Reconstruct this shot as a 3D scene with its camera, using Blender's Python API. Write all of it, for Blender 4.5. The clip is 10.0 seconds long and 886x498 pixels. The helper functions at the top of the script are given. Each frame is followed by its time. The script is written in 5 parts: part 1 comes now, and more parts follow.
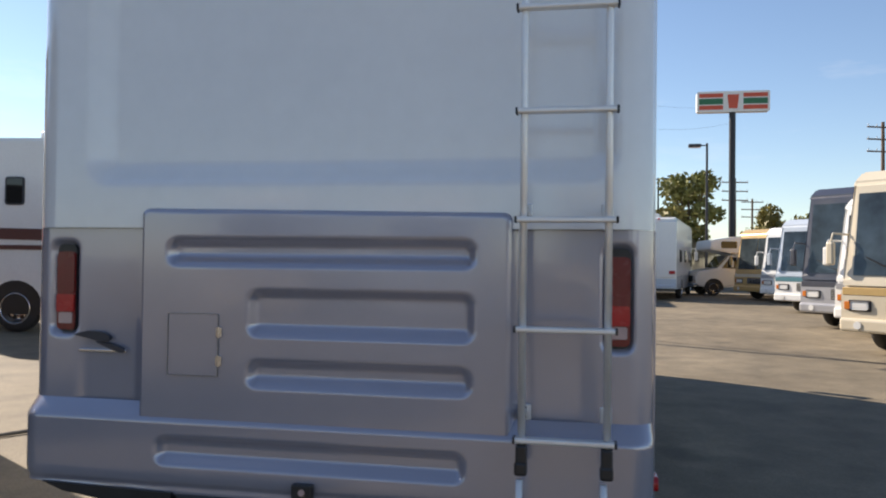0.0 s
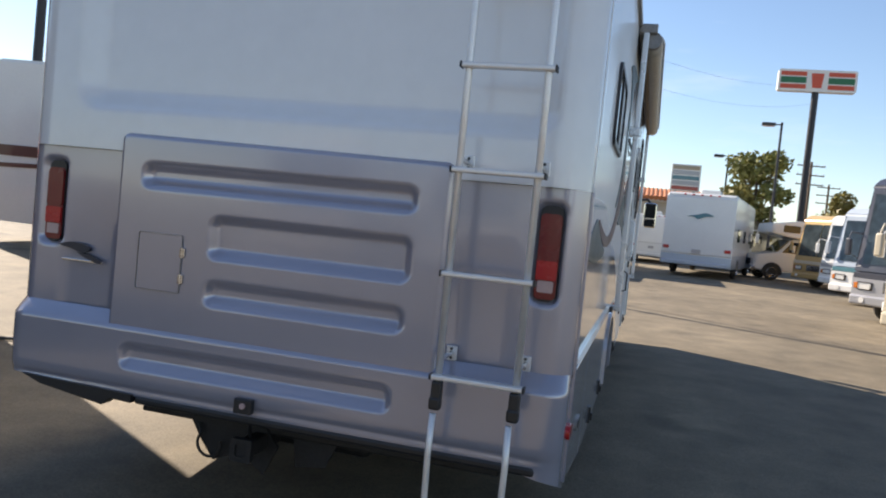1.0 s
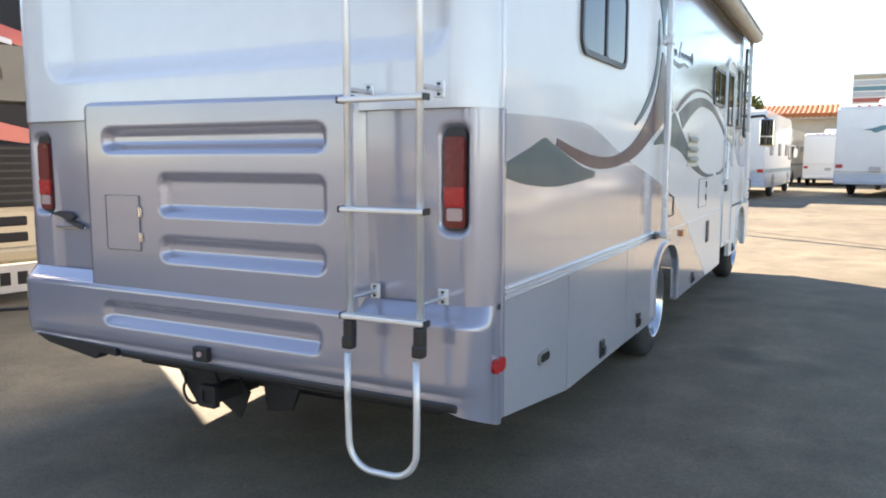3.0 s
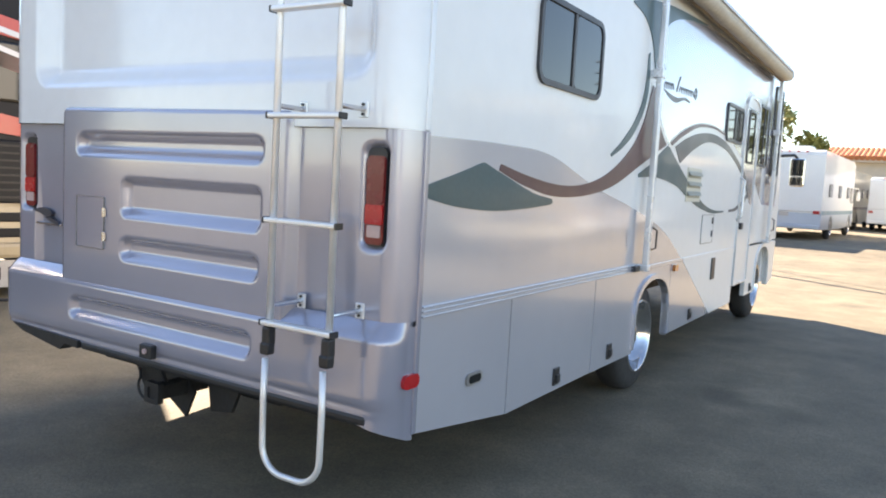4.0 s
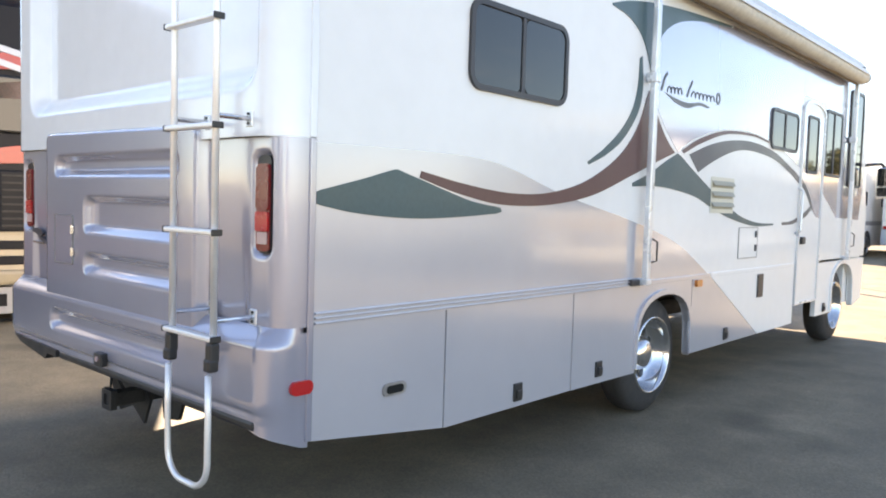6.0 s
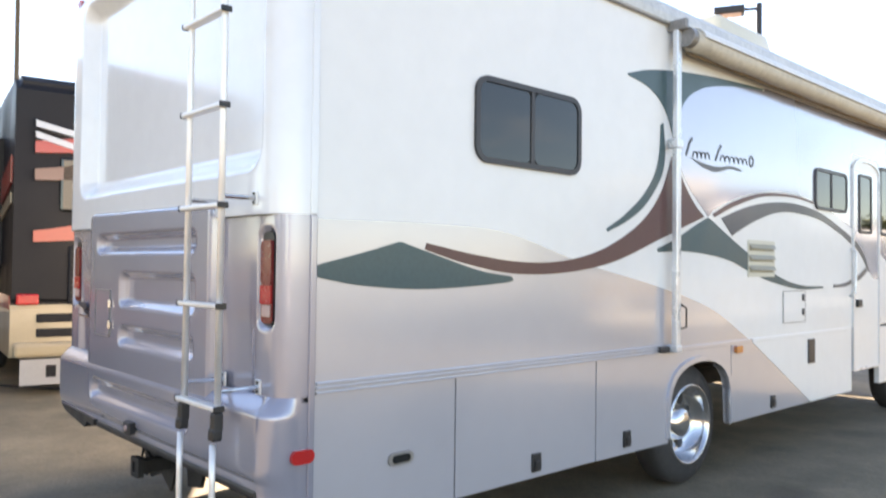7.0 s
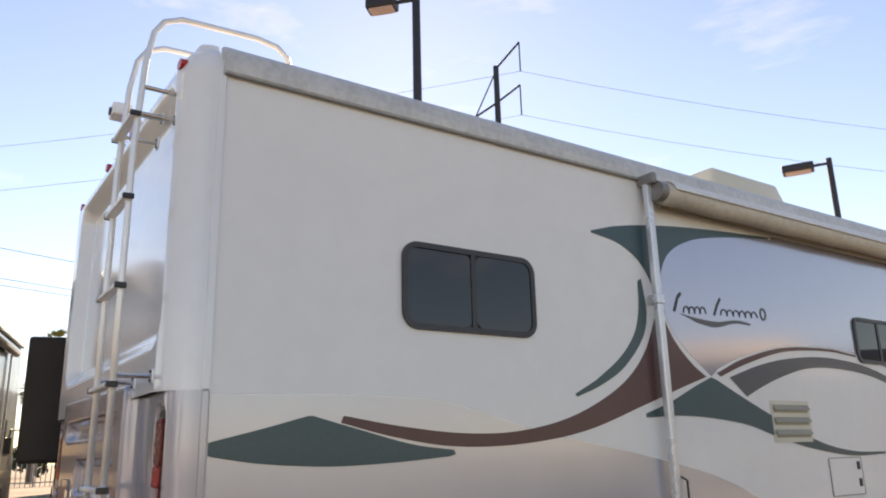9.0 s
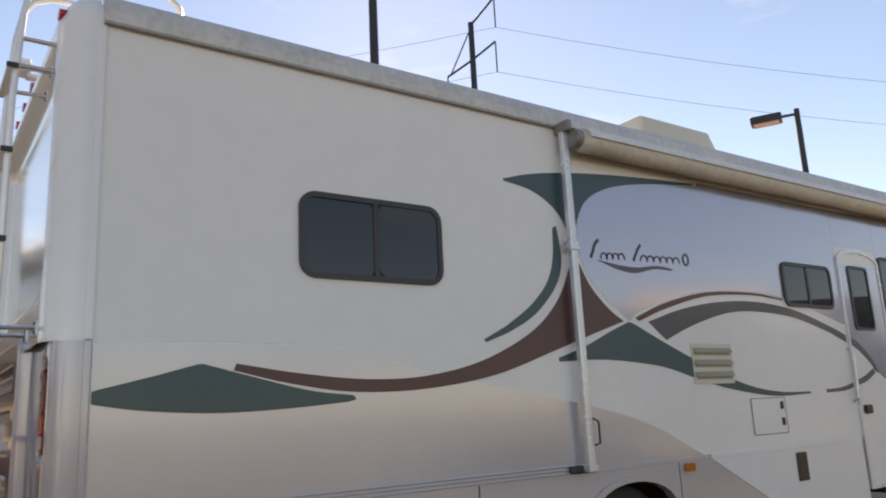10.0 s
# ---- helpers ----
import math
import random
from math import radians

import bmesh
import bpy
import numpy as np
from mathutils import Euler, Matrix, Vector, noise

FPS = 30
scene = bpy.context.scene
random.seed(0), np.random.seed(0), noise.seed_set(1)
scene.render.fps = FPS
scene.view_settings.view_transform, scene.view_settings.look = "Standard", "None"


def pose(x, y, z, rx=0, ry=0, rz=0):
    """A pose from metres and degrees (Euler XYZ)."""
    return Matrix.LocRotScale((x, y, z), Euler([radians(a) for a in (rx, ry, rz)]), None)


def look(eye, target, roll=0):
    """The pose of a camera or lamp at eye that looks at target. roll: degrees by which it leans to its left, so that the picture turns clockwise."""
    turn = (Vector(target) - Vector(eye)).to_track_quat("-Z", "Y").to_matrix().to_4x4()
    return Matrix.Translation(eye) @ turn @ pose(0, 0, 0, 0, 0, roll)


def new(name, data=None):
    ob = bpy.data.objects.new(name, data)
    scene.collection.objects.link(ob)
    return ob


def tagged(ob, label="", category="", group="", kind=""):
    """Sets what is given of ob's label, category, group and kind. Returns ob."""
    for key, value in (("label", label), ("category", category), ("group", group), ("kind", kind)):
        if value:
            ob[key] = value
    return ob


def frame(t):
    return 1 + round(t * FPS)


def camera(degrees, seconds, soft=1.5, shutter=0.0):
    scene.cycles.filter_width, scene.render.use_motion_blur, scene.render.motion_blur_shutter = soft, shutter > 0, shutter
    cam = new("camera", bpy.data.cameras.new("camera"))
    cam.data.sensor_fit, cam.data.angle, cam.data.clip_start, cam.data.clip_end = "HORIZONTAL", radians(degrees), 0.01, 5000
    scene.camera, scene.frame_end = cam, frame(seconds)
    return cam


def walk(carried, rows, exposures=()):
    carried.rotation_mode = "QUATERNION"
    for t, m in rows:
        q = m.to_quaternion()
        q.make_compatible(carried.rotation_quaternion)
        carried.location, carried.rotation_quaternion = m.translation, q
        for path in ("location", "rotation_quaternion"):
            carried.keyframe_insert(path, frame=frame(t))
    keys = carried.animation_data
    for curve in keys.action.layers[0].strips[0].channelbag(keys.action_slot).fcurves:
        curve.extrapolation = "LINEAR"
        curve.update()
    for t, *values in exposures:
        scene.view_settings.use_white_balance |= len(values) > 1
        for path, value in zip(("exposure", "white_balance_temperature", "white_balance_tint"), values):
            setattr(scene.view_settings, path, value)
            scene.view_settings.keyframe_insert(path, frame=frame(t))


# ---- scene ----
cam = camera(60.4, 10.0, soft=1.9, shutter=0.3)
PATH = [
    (0, (0.009, -0.071, 1.405), (-0.36, 1.894, 1.441), 0.7),
    (0.5, (0.266, -0.069, 1.374), (-0.146, 1.888, 1.337), 3.3),
    (1, (0.504, -0.109, 1.38), (-0.017, 1.82, 1.297), 5.7),
    (1.5, (0.708, -0.062, 1.383), (0.043, 1.817, 1.217), 2.6),
    (1.8, (0.842, 0.008, 1.366), (0.127, 1.866, 1.182), 1.9),
    (2, (0.923, 0.072, 1.348), (0.169, 1.918, 1.19), 2.3),
    (2.5, (1.155, 0.243, 1.334), (0.269, 2.026, 1.145), 1.3),
    (3, (1.38, 0.364, 1.35), (0.456, 2.123, 1.117), 0.0),
    (4.3, (1.955, 0.637, 1.356), (0.85, 2.296, 1.187), 3.3),
    (4.5, (1.993, 0.698, 1.309), (0.852, 2.331, 1.132), 2.3),
    (5, (2.137, 0.902, 1.313), (0.924, 2.483, 1.14), -1.1),
    (5.2, (2.234, 0.97, 1.368), (0.977, 2.515, 1.186), 0.1),
    (6.3, (2.648, 1.18, 1.285), (1.264, 2.622, 1.214), 1.5),
    (6.5, (2.692, 1.208, 1.301), (1.262, 2.606, 1.262), 1.3),
    (7, (2.831, 1.294, 1.328), (1.361, 2.649, 1.379), 0.7),
    (7.2, (2.848, 1.352, 1.325), (1.337, 2.655, 1.495), 0.3),
    (7.5, (2.889, 1.437, 1.309), (1.34, 2.665, 1.609), -0.0),
    (7.6, (2.916, 1.488, 1.306), (1.341, 2.656, 1.697), -0.3),
    (8, (3.025, 1.656, 1.281), (1.41, 2.728, 1.773), -0.2),
    (8.1, (3.062, 1.699, 1.279), (1.434, 2.759, 1.756), -0.8),
    (8.5, (3.121, 1.827, 1.308), (1.505, 2.906, 1.784), -2.0),
    (9, (3.255, 2.03, 1.274), (1.666, 3.128, 1.794), -1.4),
    (9.3, (3.329, 2.127, 1.198), (1.734, 3.194, 1.76), -1.3),
    (9.5, (3.411, 2.206, 1.153), (1.788, 3.245, 1.688), -1.4),
    (9.8, (3.485, 2.317, 1.171), (1.877, 3.423, 1.608), -1.9),
    (10, (3.505, 2.383, 1.191), (1.911, 3.516, 1.611), -2.8),
]
EXPOSURES = [(0, 0.91, 6890, 15), (0.5, 0.83, 6890, 15), (0.9, 1.0, 6870, 15), (1.4, 1.33, 7150, 15), (2, 1.91, 7250, 15), (3, 2.18, 7350, 15), (5, 2.45, 7750, 16), (6.5, 2.6, 8070, 18), (7.4, 2.44, 8470, 18), (8.1, 2.1, 8840, 23), (8.5, 1.72, 8840, 22), (9, 1.45, 8740, 23), (9.2, 1.25, 8440, 22), (9.35, 0.8, 8040, 18), (9.5, 0.82, 7940, 18), (9.65, 1.2, 8740, 22), (10, 1.22, 8840, 22)]
walk(cam, [(t, look(eye, target, roll)) for t, eye, target, roll in PATH], EXPOSURES)

# ---- light ----
G = -0.10                      # ground level
SUN_AZ, SUN_EL = 148.3, 31.5   # degrees from +x, and above the horizon
sun_way = Vector((math.cos(radians(SUN_EL)) * math.cos(radians(SUN_AZ)), math.cos(radians(SUN_EL)) * math.sin(radians(SUN_AZ)), math.sin(radians(SUN_EL))))
world = bpy.data.worlds.new("sky")
scene.world = world
world.use_nodes = True
wn = world.node_tree
sky = wn.nodes.new("ShaderNodeTexSky")
sky.sky_type = "NISHITA"
sky.sun_disc = False
sky.sun_elevation, sky.sun_rotation = radians(SUN_EL), radians(90 - SUN_AZ)
sky.air_density, sky.dust_density, sky.ozone_density = 1.0, 0.05, 3.0
wn.nodes["Background"].inputs["Strength"].default_value = 0.087
# thin high cirrus over the whole sky
coord, stretch, cirrus, veil, mix = (wn.nodes.new("ShaderNode" + k) for k in ("TexCoord", "Mapping", "TexNoise", "MapRange", "Mix"))
stretch.inputs["Scale"].default_value = (1.2, 2.6, 7.0)
cirrus.inputs["Scale"].default_value, cirrus.inputs["Detail"].default_value, cirrus.inputs["Roughness"].default_value = 1.6, 6, 0.62
veil.inputs["From Min"].default_value, veil.inputs["From Max"].default_value, veil.inputs["To Max"].default_value = 0.56, 0.80, 0.30
wn.links.new(coord.outputs["Generated"], stretch.inputs["Vector"])
wn.links.new(stretch.outputs[0], cirrus.inputs["Vector"])
wn.links.new(cirrus.outputs["Fac"], veil.inputs["Value"])
mix.data_type = "RGBA"
wn.links.new(veil.outputs[0], mix.inputs[0])
wn.links.new(sky.outputs[0], mix.inputs[6])
mix.inputs[7].default_value = (7.5, 7.3, 7.0, 1)
wn.links.new(mix.outputs[2], wn.nodes["Background"].inputs["Color"])
sun = new("sun", bpy.data.lights.new("sun", "SUN"))
sun.data.energy, sun.data.angle, sun.data.color = 5.0, radians(0.55), (1.0, 0.92, 0.79)
sun.matrix_world = look(sun_way * 80, (0, 0, 0))


# ---- materials ----
def mat(name, colour, rough=0.5, metal=0.0, coat=0.0, vary=0.08, scale=3.0, fine=60.0, bump=0.0, emit=0.0, per_object=0.0, ior=1.5):
    """A surface with colour and gloss that vary at two scales, and fine relief."""
    m = bpy.data.materials.new(name)
    m.use_nodes = True
    nt = m.node_tree
    b = nt.nodes["Principled BSDF"]
    tc = nt.nodes.new("ShaderNodeTexCoord")
    n1, n2 = nt.nodes.new("ShaderNodeTexNoise"), nt.nodes.new("ShaderNodeTexNoise")
    n1.inputs["Scale"].default_value, n2.inputs["Scale"].default_value = scale, fine
    n1.inputs["Detail"].default_value, n2.inputs["Detail"].default_value = 4, 3
    for n in (n1, n2):
        nt.links.new(tc.outputs["Object"], n.inputs["Vector"])
    add = nt.nodes.new("ShaderNodeMath")
    add.operation = "ADD"
    nt.links.new(n1.outputs["Fac"], add.inputs[0])
    nt.links.new(n2.outputs["Fac"], add.inputs[1])
    rng = nt.nodes.new("ShaderNodeMapRange")
    rng.inputs["From Min"].default_value, rng.inputs["From Max"].default_value = 0.6, 1.4
    rng.inputs["To Min"].default_value, rng.inputs["To Max"].default_value = 1 - vary, 1 + vary
    nt.links.new(add.outputs[0], rng.inputs["Value"])
    mul = nt.nodes.new("ShaderNodeVectorMath")
    mul.operation = "SCALE"
    mul.inputs[0].default_value = colour
    nt.links.new(rng.outputs[0], mul.inputs["Scale"])
    last = mul.outputs[0]
    if per_object:
        info = nt.nodes.new("ShaderNodeObjectInfo")
        r2 = nt.nodes.new("ShaderNodeMapRange")
        r2.inputs["To Min"].default_value, r2.inputs["To Max"].default_value = 1 - per_object, 1 + per_object
        nt.links.new(info.outputs["Random"], r2.inputs["Value"])
        mul2 = nt.nodes.new("ShaderNodeVectorMath")
        mul2.operation = "SCALE"
        nt.links.new(last, mul2.inputs[0])
        nt.links.new(r2.outputs[0], mul2.inputs["Scale"])
        last = mul2.outputs[0]
    nt.links.new(last, b.inputs["Base Color"])
    rr = nt.nodes.new("ShaderNodeMapRange")
    rr.inputs["From Min"].default_value, rr.inputs["From Max"].default_value = 0.3, 0.7
    rr.inputs["To Min"].default_value, rr.inputs["To Max"].default_value = rough * 0.8, min(1, rough * 1.2)
    nt.links.new(n1.outputs["Fac"], rr.inputs["Value"])
    nt.links.new(rr.outputs[0], b.inputs["Roughness"])
    b.inputs["Metallic"].default_value = metal
    b.inputs["IOR"].default_value = ior
    b.inputs["Coat Weight"].default_value = coat
    b.inputs["Coat Roughness"].default_value = 0.09
    if bump:
        bp = nt.nodes.new("ShaderNodeBump")
        bp.inputs["Strength"].default_value, bp.inputs["Distance"].default_value = bump, 0.01
        nt.links.new(n2.outputs["Fac"], bp.inputs["Height"])
        nt.links.new(bp.outputs[0], b.inputs["Normal"])
    if emit:
        b.inputs["Emission Color"].default_value = (*colour, 1)
        b.inputs["Emission Strength"].default_value = emit
    return m


def wavy(m, scale, strength):
    """Gives a large sheet the slow waviness of real panels."""
    nt = m.node_tree
    tc, n, bp = nt.nodes.new("ShaderNodeTexCoord"), nt.nodes.new("ShaderNodeTexNoise"), nt.nodes.new("ShaderNodeBump")
    n.inputs["Scale"].default_value, n.inputs["Detail"].default_value = scale, 0
    bp.inputs["Strength"].default_value, bp.inputs["Distance"].default_value = strength, 0.02
    nt.links.new(tc.outputs["Object"], n.inputs["Vector"])
    nt.links.new(n.outputs["Fac"], bp.inputs["Height"])
    nt.links.new(bp.outputs[0], nt.nodes["Principled BSDF"].inputs["Normal"])
    nt.links.new(bp.outputs[0], nt.nodes["Principled BSDF"].inputs["Coat Normal"])
    return m


WHITE = wavy(mat("white gelcoat", (0.78, 0.78, 0.76), 0.36, coat=0.35, vary=0.03, scale=1.2, fine=9), 1.2, 0.04)
CAPWHITE = mat("moulded white", (0.76, 0.775, 0.78), 0.18, coat=1.0, vary=0.03, scale=1.5, fine=12)
SILVER = wavy(mat("silver lilac paint", (0.505, 0.502, 0.535), 0.22, metal=0.28, coat=1.0, vary=0.03, scale=1.1, fine=6), 1.0, 0.035)
# Tail's copy of the side silver; its dimmer, bluer light is set in colour.
SILVER_CAP = mat("silver lilac moulding, darker copy", (0.352, 0.354, 0.418), 0.22, metal=0.38, coat=1.0, vary=0.03, scale=1.3, fine=7)
LILAC = wavy(mat("pale lilac metallic paint", (0.42, 0.425, 0.50), 0.17, metal=0.55, coat=1.0, vary=0.02, scale=1.0, fine=5), 1.0, 0.04)
TEAL = mat("dark teal vinyl", (0.035, 0.080, 0.088), 0.4, coat=0.15, vary=0.12, scale=3, fine=50)
MAROON = mat("brown maroon vinyl", (0.095, 0.036, 0.034), 0.4, coat=0.15, vary=0.12, scale=3, fine=50)
GREYVINYL = mat("dark grey vinyl", (0.085, 0.085, 0.09), 0.4, coat=0.15, vary=0.12, scale=3, fine=50)
CAPGREY = mat("worn grey casting", (0.26, 0.25, 0.24), 0.45, metal=0.4, vary=0.25, scale=14)
CHROME = mat("chrome", (0.66, 0.66, 0.66), 0.14, metal=0.95, vary=0.05, scale=9)
ALU = mat("brushed aluminium", (0.80, 0.79, 0.77), 0.42, metal=0.55, vary=0.08, scale=14, fine=240, bump=0.03)
RUBBER = mat("black rubber", (0.035, 0.034, 0.034), 0.7, vary=0.25, scale=12, fine=90, bump=0.2)
BLACK = mat("black plastic", (0.02, 0.02, 0.021), 0.42, vary=0.2, scale=9, fine=120, bump=0.05)
STEEL = mat("black painted steel", (0.025, 0.024, 0.023), 0.55, metal=0.3, vary=0.35, scale=8, fine=60, bump=0.15)
DARKGLASS = mat("tinted glass", (0.012, 0.013, 0.013), 0.03, vary=0.1, ior=1.62)
# Strong patchy tone: partial sky reflections are put into the glass colour.
WINDSCREEN = mat("windscreen glass with painted reflections", (0.11, 0.14, 0.15), 0.06, metal=0.45, coat=0.6, vary=0.5, scale=1.3, fine=3)
FRAMEGREY = mat("grey window frame", (0.05, 0.05, 0.054), 0.4, metal=0.4, vary=0.1)
RED_LENS = mat("red lens", (0.46, 0.012, 0.014), 0.25, coat=0.25, vary=0.06, scale=20, fine=300, bump=0.1)
RED_DARK = mat("dark red lens", (0.17, 0.010, 0.010), 0.25, coat=0.2, vary=0.06, scale=20, fine=300, bump=0.1)
CLEAR_LENS = mat("clear lens", (0.5, 0.36, 0.34), 0.2, coat=0.3, vary=0.1, scale=30, fine=300, bump=0.1)
AMBER = mat("amber lens", (0.55, 0.16, 0.02), 0.15, coat=0.8, vary=0.05)
CREAM = mat("cream plastic", (0.62, 0.60, 0.50), 0.4, vary=0.06)
FABRIC = mat("cream awning fabric", (0.56, 0.52, 0.44), 0.6, vary=0.18, scale=2.5, fine=22, bump=0.4)
WEATHERCOVER = mat("pale grey vinyl cover", (0.68, 0.68, 0.66), 0.45, vary=0.14, scale=3, fine=25, bump=0.15)
ROOFTRIM = mat("weathered roof trim", (0.56, 0.56, 0.54), 0.45, metal=0.2, vary=0.2, scale=4.5, fine=30)
PALEALU = mat("painted aluminium arm", (0.68, 0.70, 0.72), 0.3, metal=0.4, coat=0.2, vary=0.05)
LOUVRE = mat("shaded cream plastic", (0.34, 0.32, 0.24), 0.5, vary=0.08)
LIFEBADGE = mat("near black vinyl", (0.035, 0.035, 0.045), 0.4, vary=0.1)


def ground_material():
    m = bpy.data.materials.new("old pale asphalt")
    m.use_nodes = True
    nt = m.node_tree
    b = nt.nodes["Principled BSDF"]
    tc = nt.nodes.new("ShaderNodeTexCoord")

    def noise_at(scale, detail, rough=0.5, stretch=None):
        n = nt.nodes.new("ShaderNodeTexNoise")
        n.inputs["Scale"].default_value, n.inputs["Detail"].default_value, n.inputs["Roughness"].default_value = scale, detail, rough
        if stretch:
            mp = nt.nodes.new("ShaderNodeMapping")
            mp.inputs["Scale"].default_value = stretch
            mp.inputs["Rotation"].default_value = (0, 0, 0.5)
            nt.links.new(tc.outputs["Object"], mp.inputs["Vector"])
            nt.links.new(mp.outputs[0], n.inputs["Vector"])
        else:
            nt.links.new(tc.outputs["Object"], n.inputs["Vector"])
        return n
    big, mid, grit, streak = noise_at(0.22, 4, 0.55), noise_at(2.2, 5, 0.6), noise_at(85, 3, 0.7), noise_at(1.0, 4, 0.6, (1.6, 0.5, 1))
    ramp = nt.nodes.new("ShaderNodeValToRGB")
    ramp.color_ramp.elements[0].position, ramp.color_ramp.elements[1].position = 0.34, 0.68
    ramp.color_ramp.elements[0].color, ramp.color_ramp.elements[1].color = (0.155, 0.125, 0.081, 1), (0.260, 0.213, 0.143, 1)
    nt.links.new(big.outputs["Fac"], ramp.inputs["Fac"])
    last = ramp.outputs["Color"]
    for n, lo, hi, amount in ((mid, 0.3, 0.72, 0.30), (grit, 0.25, 0.75, 0.45), (streak, 0.40, 0.70, 0.09)):
        r = nt.nodes.new("ShaderNodeMapRange")
        r.inputs["From Min"].default_value, r.inputs["From Max"].default_value = lo, hi
        r.inputs["To Min"].default_value, r.inputs["To Max"].default_value = 1 - amount, 1 + amount * 0.6
        nt.links.new(n.outputs["Fac"], r.inputs["Value"])
        s = nt.nodes.new("ShaderNodeVectorMath")
        s.operation = "SCALE"
        nt.links.new(last, s.inputs[0])
        nt.links.new(r.outputs[0], s.inputs["Scale"])
        last = s.outputs[0]
    oil = noise_at(0.9, 2, 0.4)
    ro = nt.nodes.new("ShaderNodeMapRange")
    ro.inputs["From Min"].default_value, ro.inputs["From Max"].default_value = 0.62, 0.72
    ro.inputs["To Min"].default_value, ro.inputs["To Max"].default_value = 1.0, 0.62
    nt.links.new(oil.outputs["Fac"], ro.inputs["Value"])
    s = nt.nodes.new("ShaderNodeVectorMath")
    s.operation = "SCALE"
    nt.links.new(last, s.inputs[0])
    nt.links.new(ro.outputs[0], s.inputs["Scale"])
    nt.links.new(s.outputs[0], b.inputs["Base Color"])
    b.inputs["Roughness"].default_value = 0.82
    bp = nt.nodes.new("ShaderNodeBump")
    bp.inputs["Strength"].default_value, bp.inputs["Distance"].default_value = 0.5, 0.01
    nt.links.new(grit.outputs["Fac"], bp.inputs["Height"])
    nt.links.new(bp.outputs[0], b.inputs["Normal"])
    return m


ASPHALT = ground_material()


# ---- building blocks ----
def part(name, bm, material, parent=None, label="", smooth=False):
    """Links a bmesh, in the coordinates of the thing's own root, as one mesh object under a thing or a part."""
    me = bpy.data.meshes.new(name)
    bm.to_mesh(me)
    bm.free()
    me.materials.append(material)
    if smooth:
        me.polygons.foreach_set("use_smooth", [True] * len(me.polygons))
    ob = new(name, me)
    if parent:
        ob.parent = parent
        if parent.type == "EMPTY" and parent.parent is None:
            ob.matrix_parent_inverse = parent.matrix_basis.inverted()
    if label:
        ob["label"] = label
    return ob


def root(name, at, label, category, group=""):
    ob = new(name)
    ob.empty_display_size = 0.3
    ob.matrix_basis = Matrix.Translation(at)
    return tagged(ob, label, category, group)


def place(ob, m):
    """Moves a thing that was built round the origin."""
    ob.matrix_basis = m
    return ob


def box(x0, x1, y0, y1, z0, z1, bevel=0.0, seg=2, bm=None):
    bm = bm or bmesh.new()
    r = bmesh.ops.create_cube(bm, size=1.0)
    for v in r["verts"]:
        v.co = Vector(((x0 + x1) / 2 + v.co.x * (x1 - x0), (y0 + y1) / 2 + v.co.y * (y1 - y0), (z0 + z1) / 2 + v.co.z * (z1 - z0)))
    if bevel:
        edges = list({e for v in r["verts"] for e in v.link_edges})
        bmesh.ops.bevel(bm, geom=edges, offset=bevel, segments=seg, affect="EDGES", profile=0.5)
    return bm


def rod(p0, p1, r, seg=12, bm=None, r2=None):
    bm = bm or bmesh.new()
    p0, p1 = Vector(p0), Vector(p1)
    m = Matrix.Translation((p0 + p1) / 2) @ (p1 - p0).to_track_quat("Z", "Y").to_matrix().to_4x4()
    bmesh.ops.create_cone(bm, cap_ends=True, segments=seg, radius1=r, radius2=r if r2 is None else r2, depth=(p1 - p0).length, matrix=m)
    return bm


def tube(points, r, seg=10, bm=None):
    """A round tube along points."""
    bm = bm or bmesh.new()
    pts = [Vector(p) for p in points]
    rings, up = [], None
    for i, p in enumerate(pts):
        way = (pts[min(i + 1, len(pts) - 1)] - pts[max(i - 1, 0)]).normalized()
        if up is None:
            up = way.orthogonal().normalized()
        up = (up - way * up.dot(way)).normalized()
        side = way.cross(up)
        rr = r[i] if isinstance(r, (list, tuple)) else r
        rings.append([bm.verts.new(p + (up * math.cos(a) + side * math.sin(a)) * rr) for a in (2 * math.pi * k / seg for k in range(seg))])
    for a, b in zip(rings, rings[1:]):
        for k in range(seg):
            bm.faces.new((a[k], a[(k + 1) % seg], b[(k + 1) % seg], b[k]))
    bm.faces.new(rings[0][::-1])
    bm.faces.new(rings[-1])
    return bm


def rrect(a0, a1, b0, b1, r, n=6):
    out = []
    for ca, cb, s in ((a1 - r, b1 - r, 0), (a0 + r, b1 - r, 90), (a0 + r, b0 + r, 180), (a1 - r, b0 + r, 270)):
        out += [(ca + r * math.cos(radians(s + 90 * k / n)), cb + r * math.sin(radians(s + 90 * k / n))) for k in range(n + 1)]
    return out


def prism(poly, x0, x1, axis="x", bm=None):
    """A flat piece: a polygon in the plane across the axis, given thickness from x0 to x1."""
    bm = bm or bmesh.new()
    put = {"x": lambda a, b, c: (c, a, b), "y": lambda a, b, c: (a, c, b), "z": lambda a, b, c: (a, b, c)}[axis]
    lo = [bm.verts.new(put(a, b, x0)) for a, b in poly]
    hi = [bm.verts.new(put(a, b, x1)) for a, b in poly]
    f1, f2 = bm.faces.new(lo[::-1]), bm.faces.new(hi)
    n = len(poly)
    for i in range(n):
        bm.faces.new((lo[i], lo[(i + 1) % n], hi[(i + 1) % n], hi[i]))
    f1.normal_update()
    f2.normal_update()
    bmesh.ops.triangulate(bm, faces=[f1, f2])
    bmesh.ops.recalc_face_normals(bm, faces=bm.faces[:])
    return bm


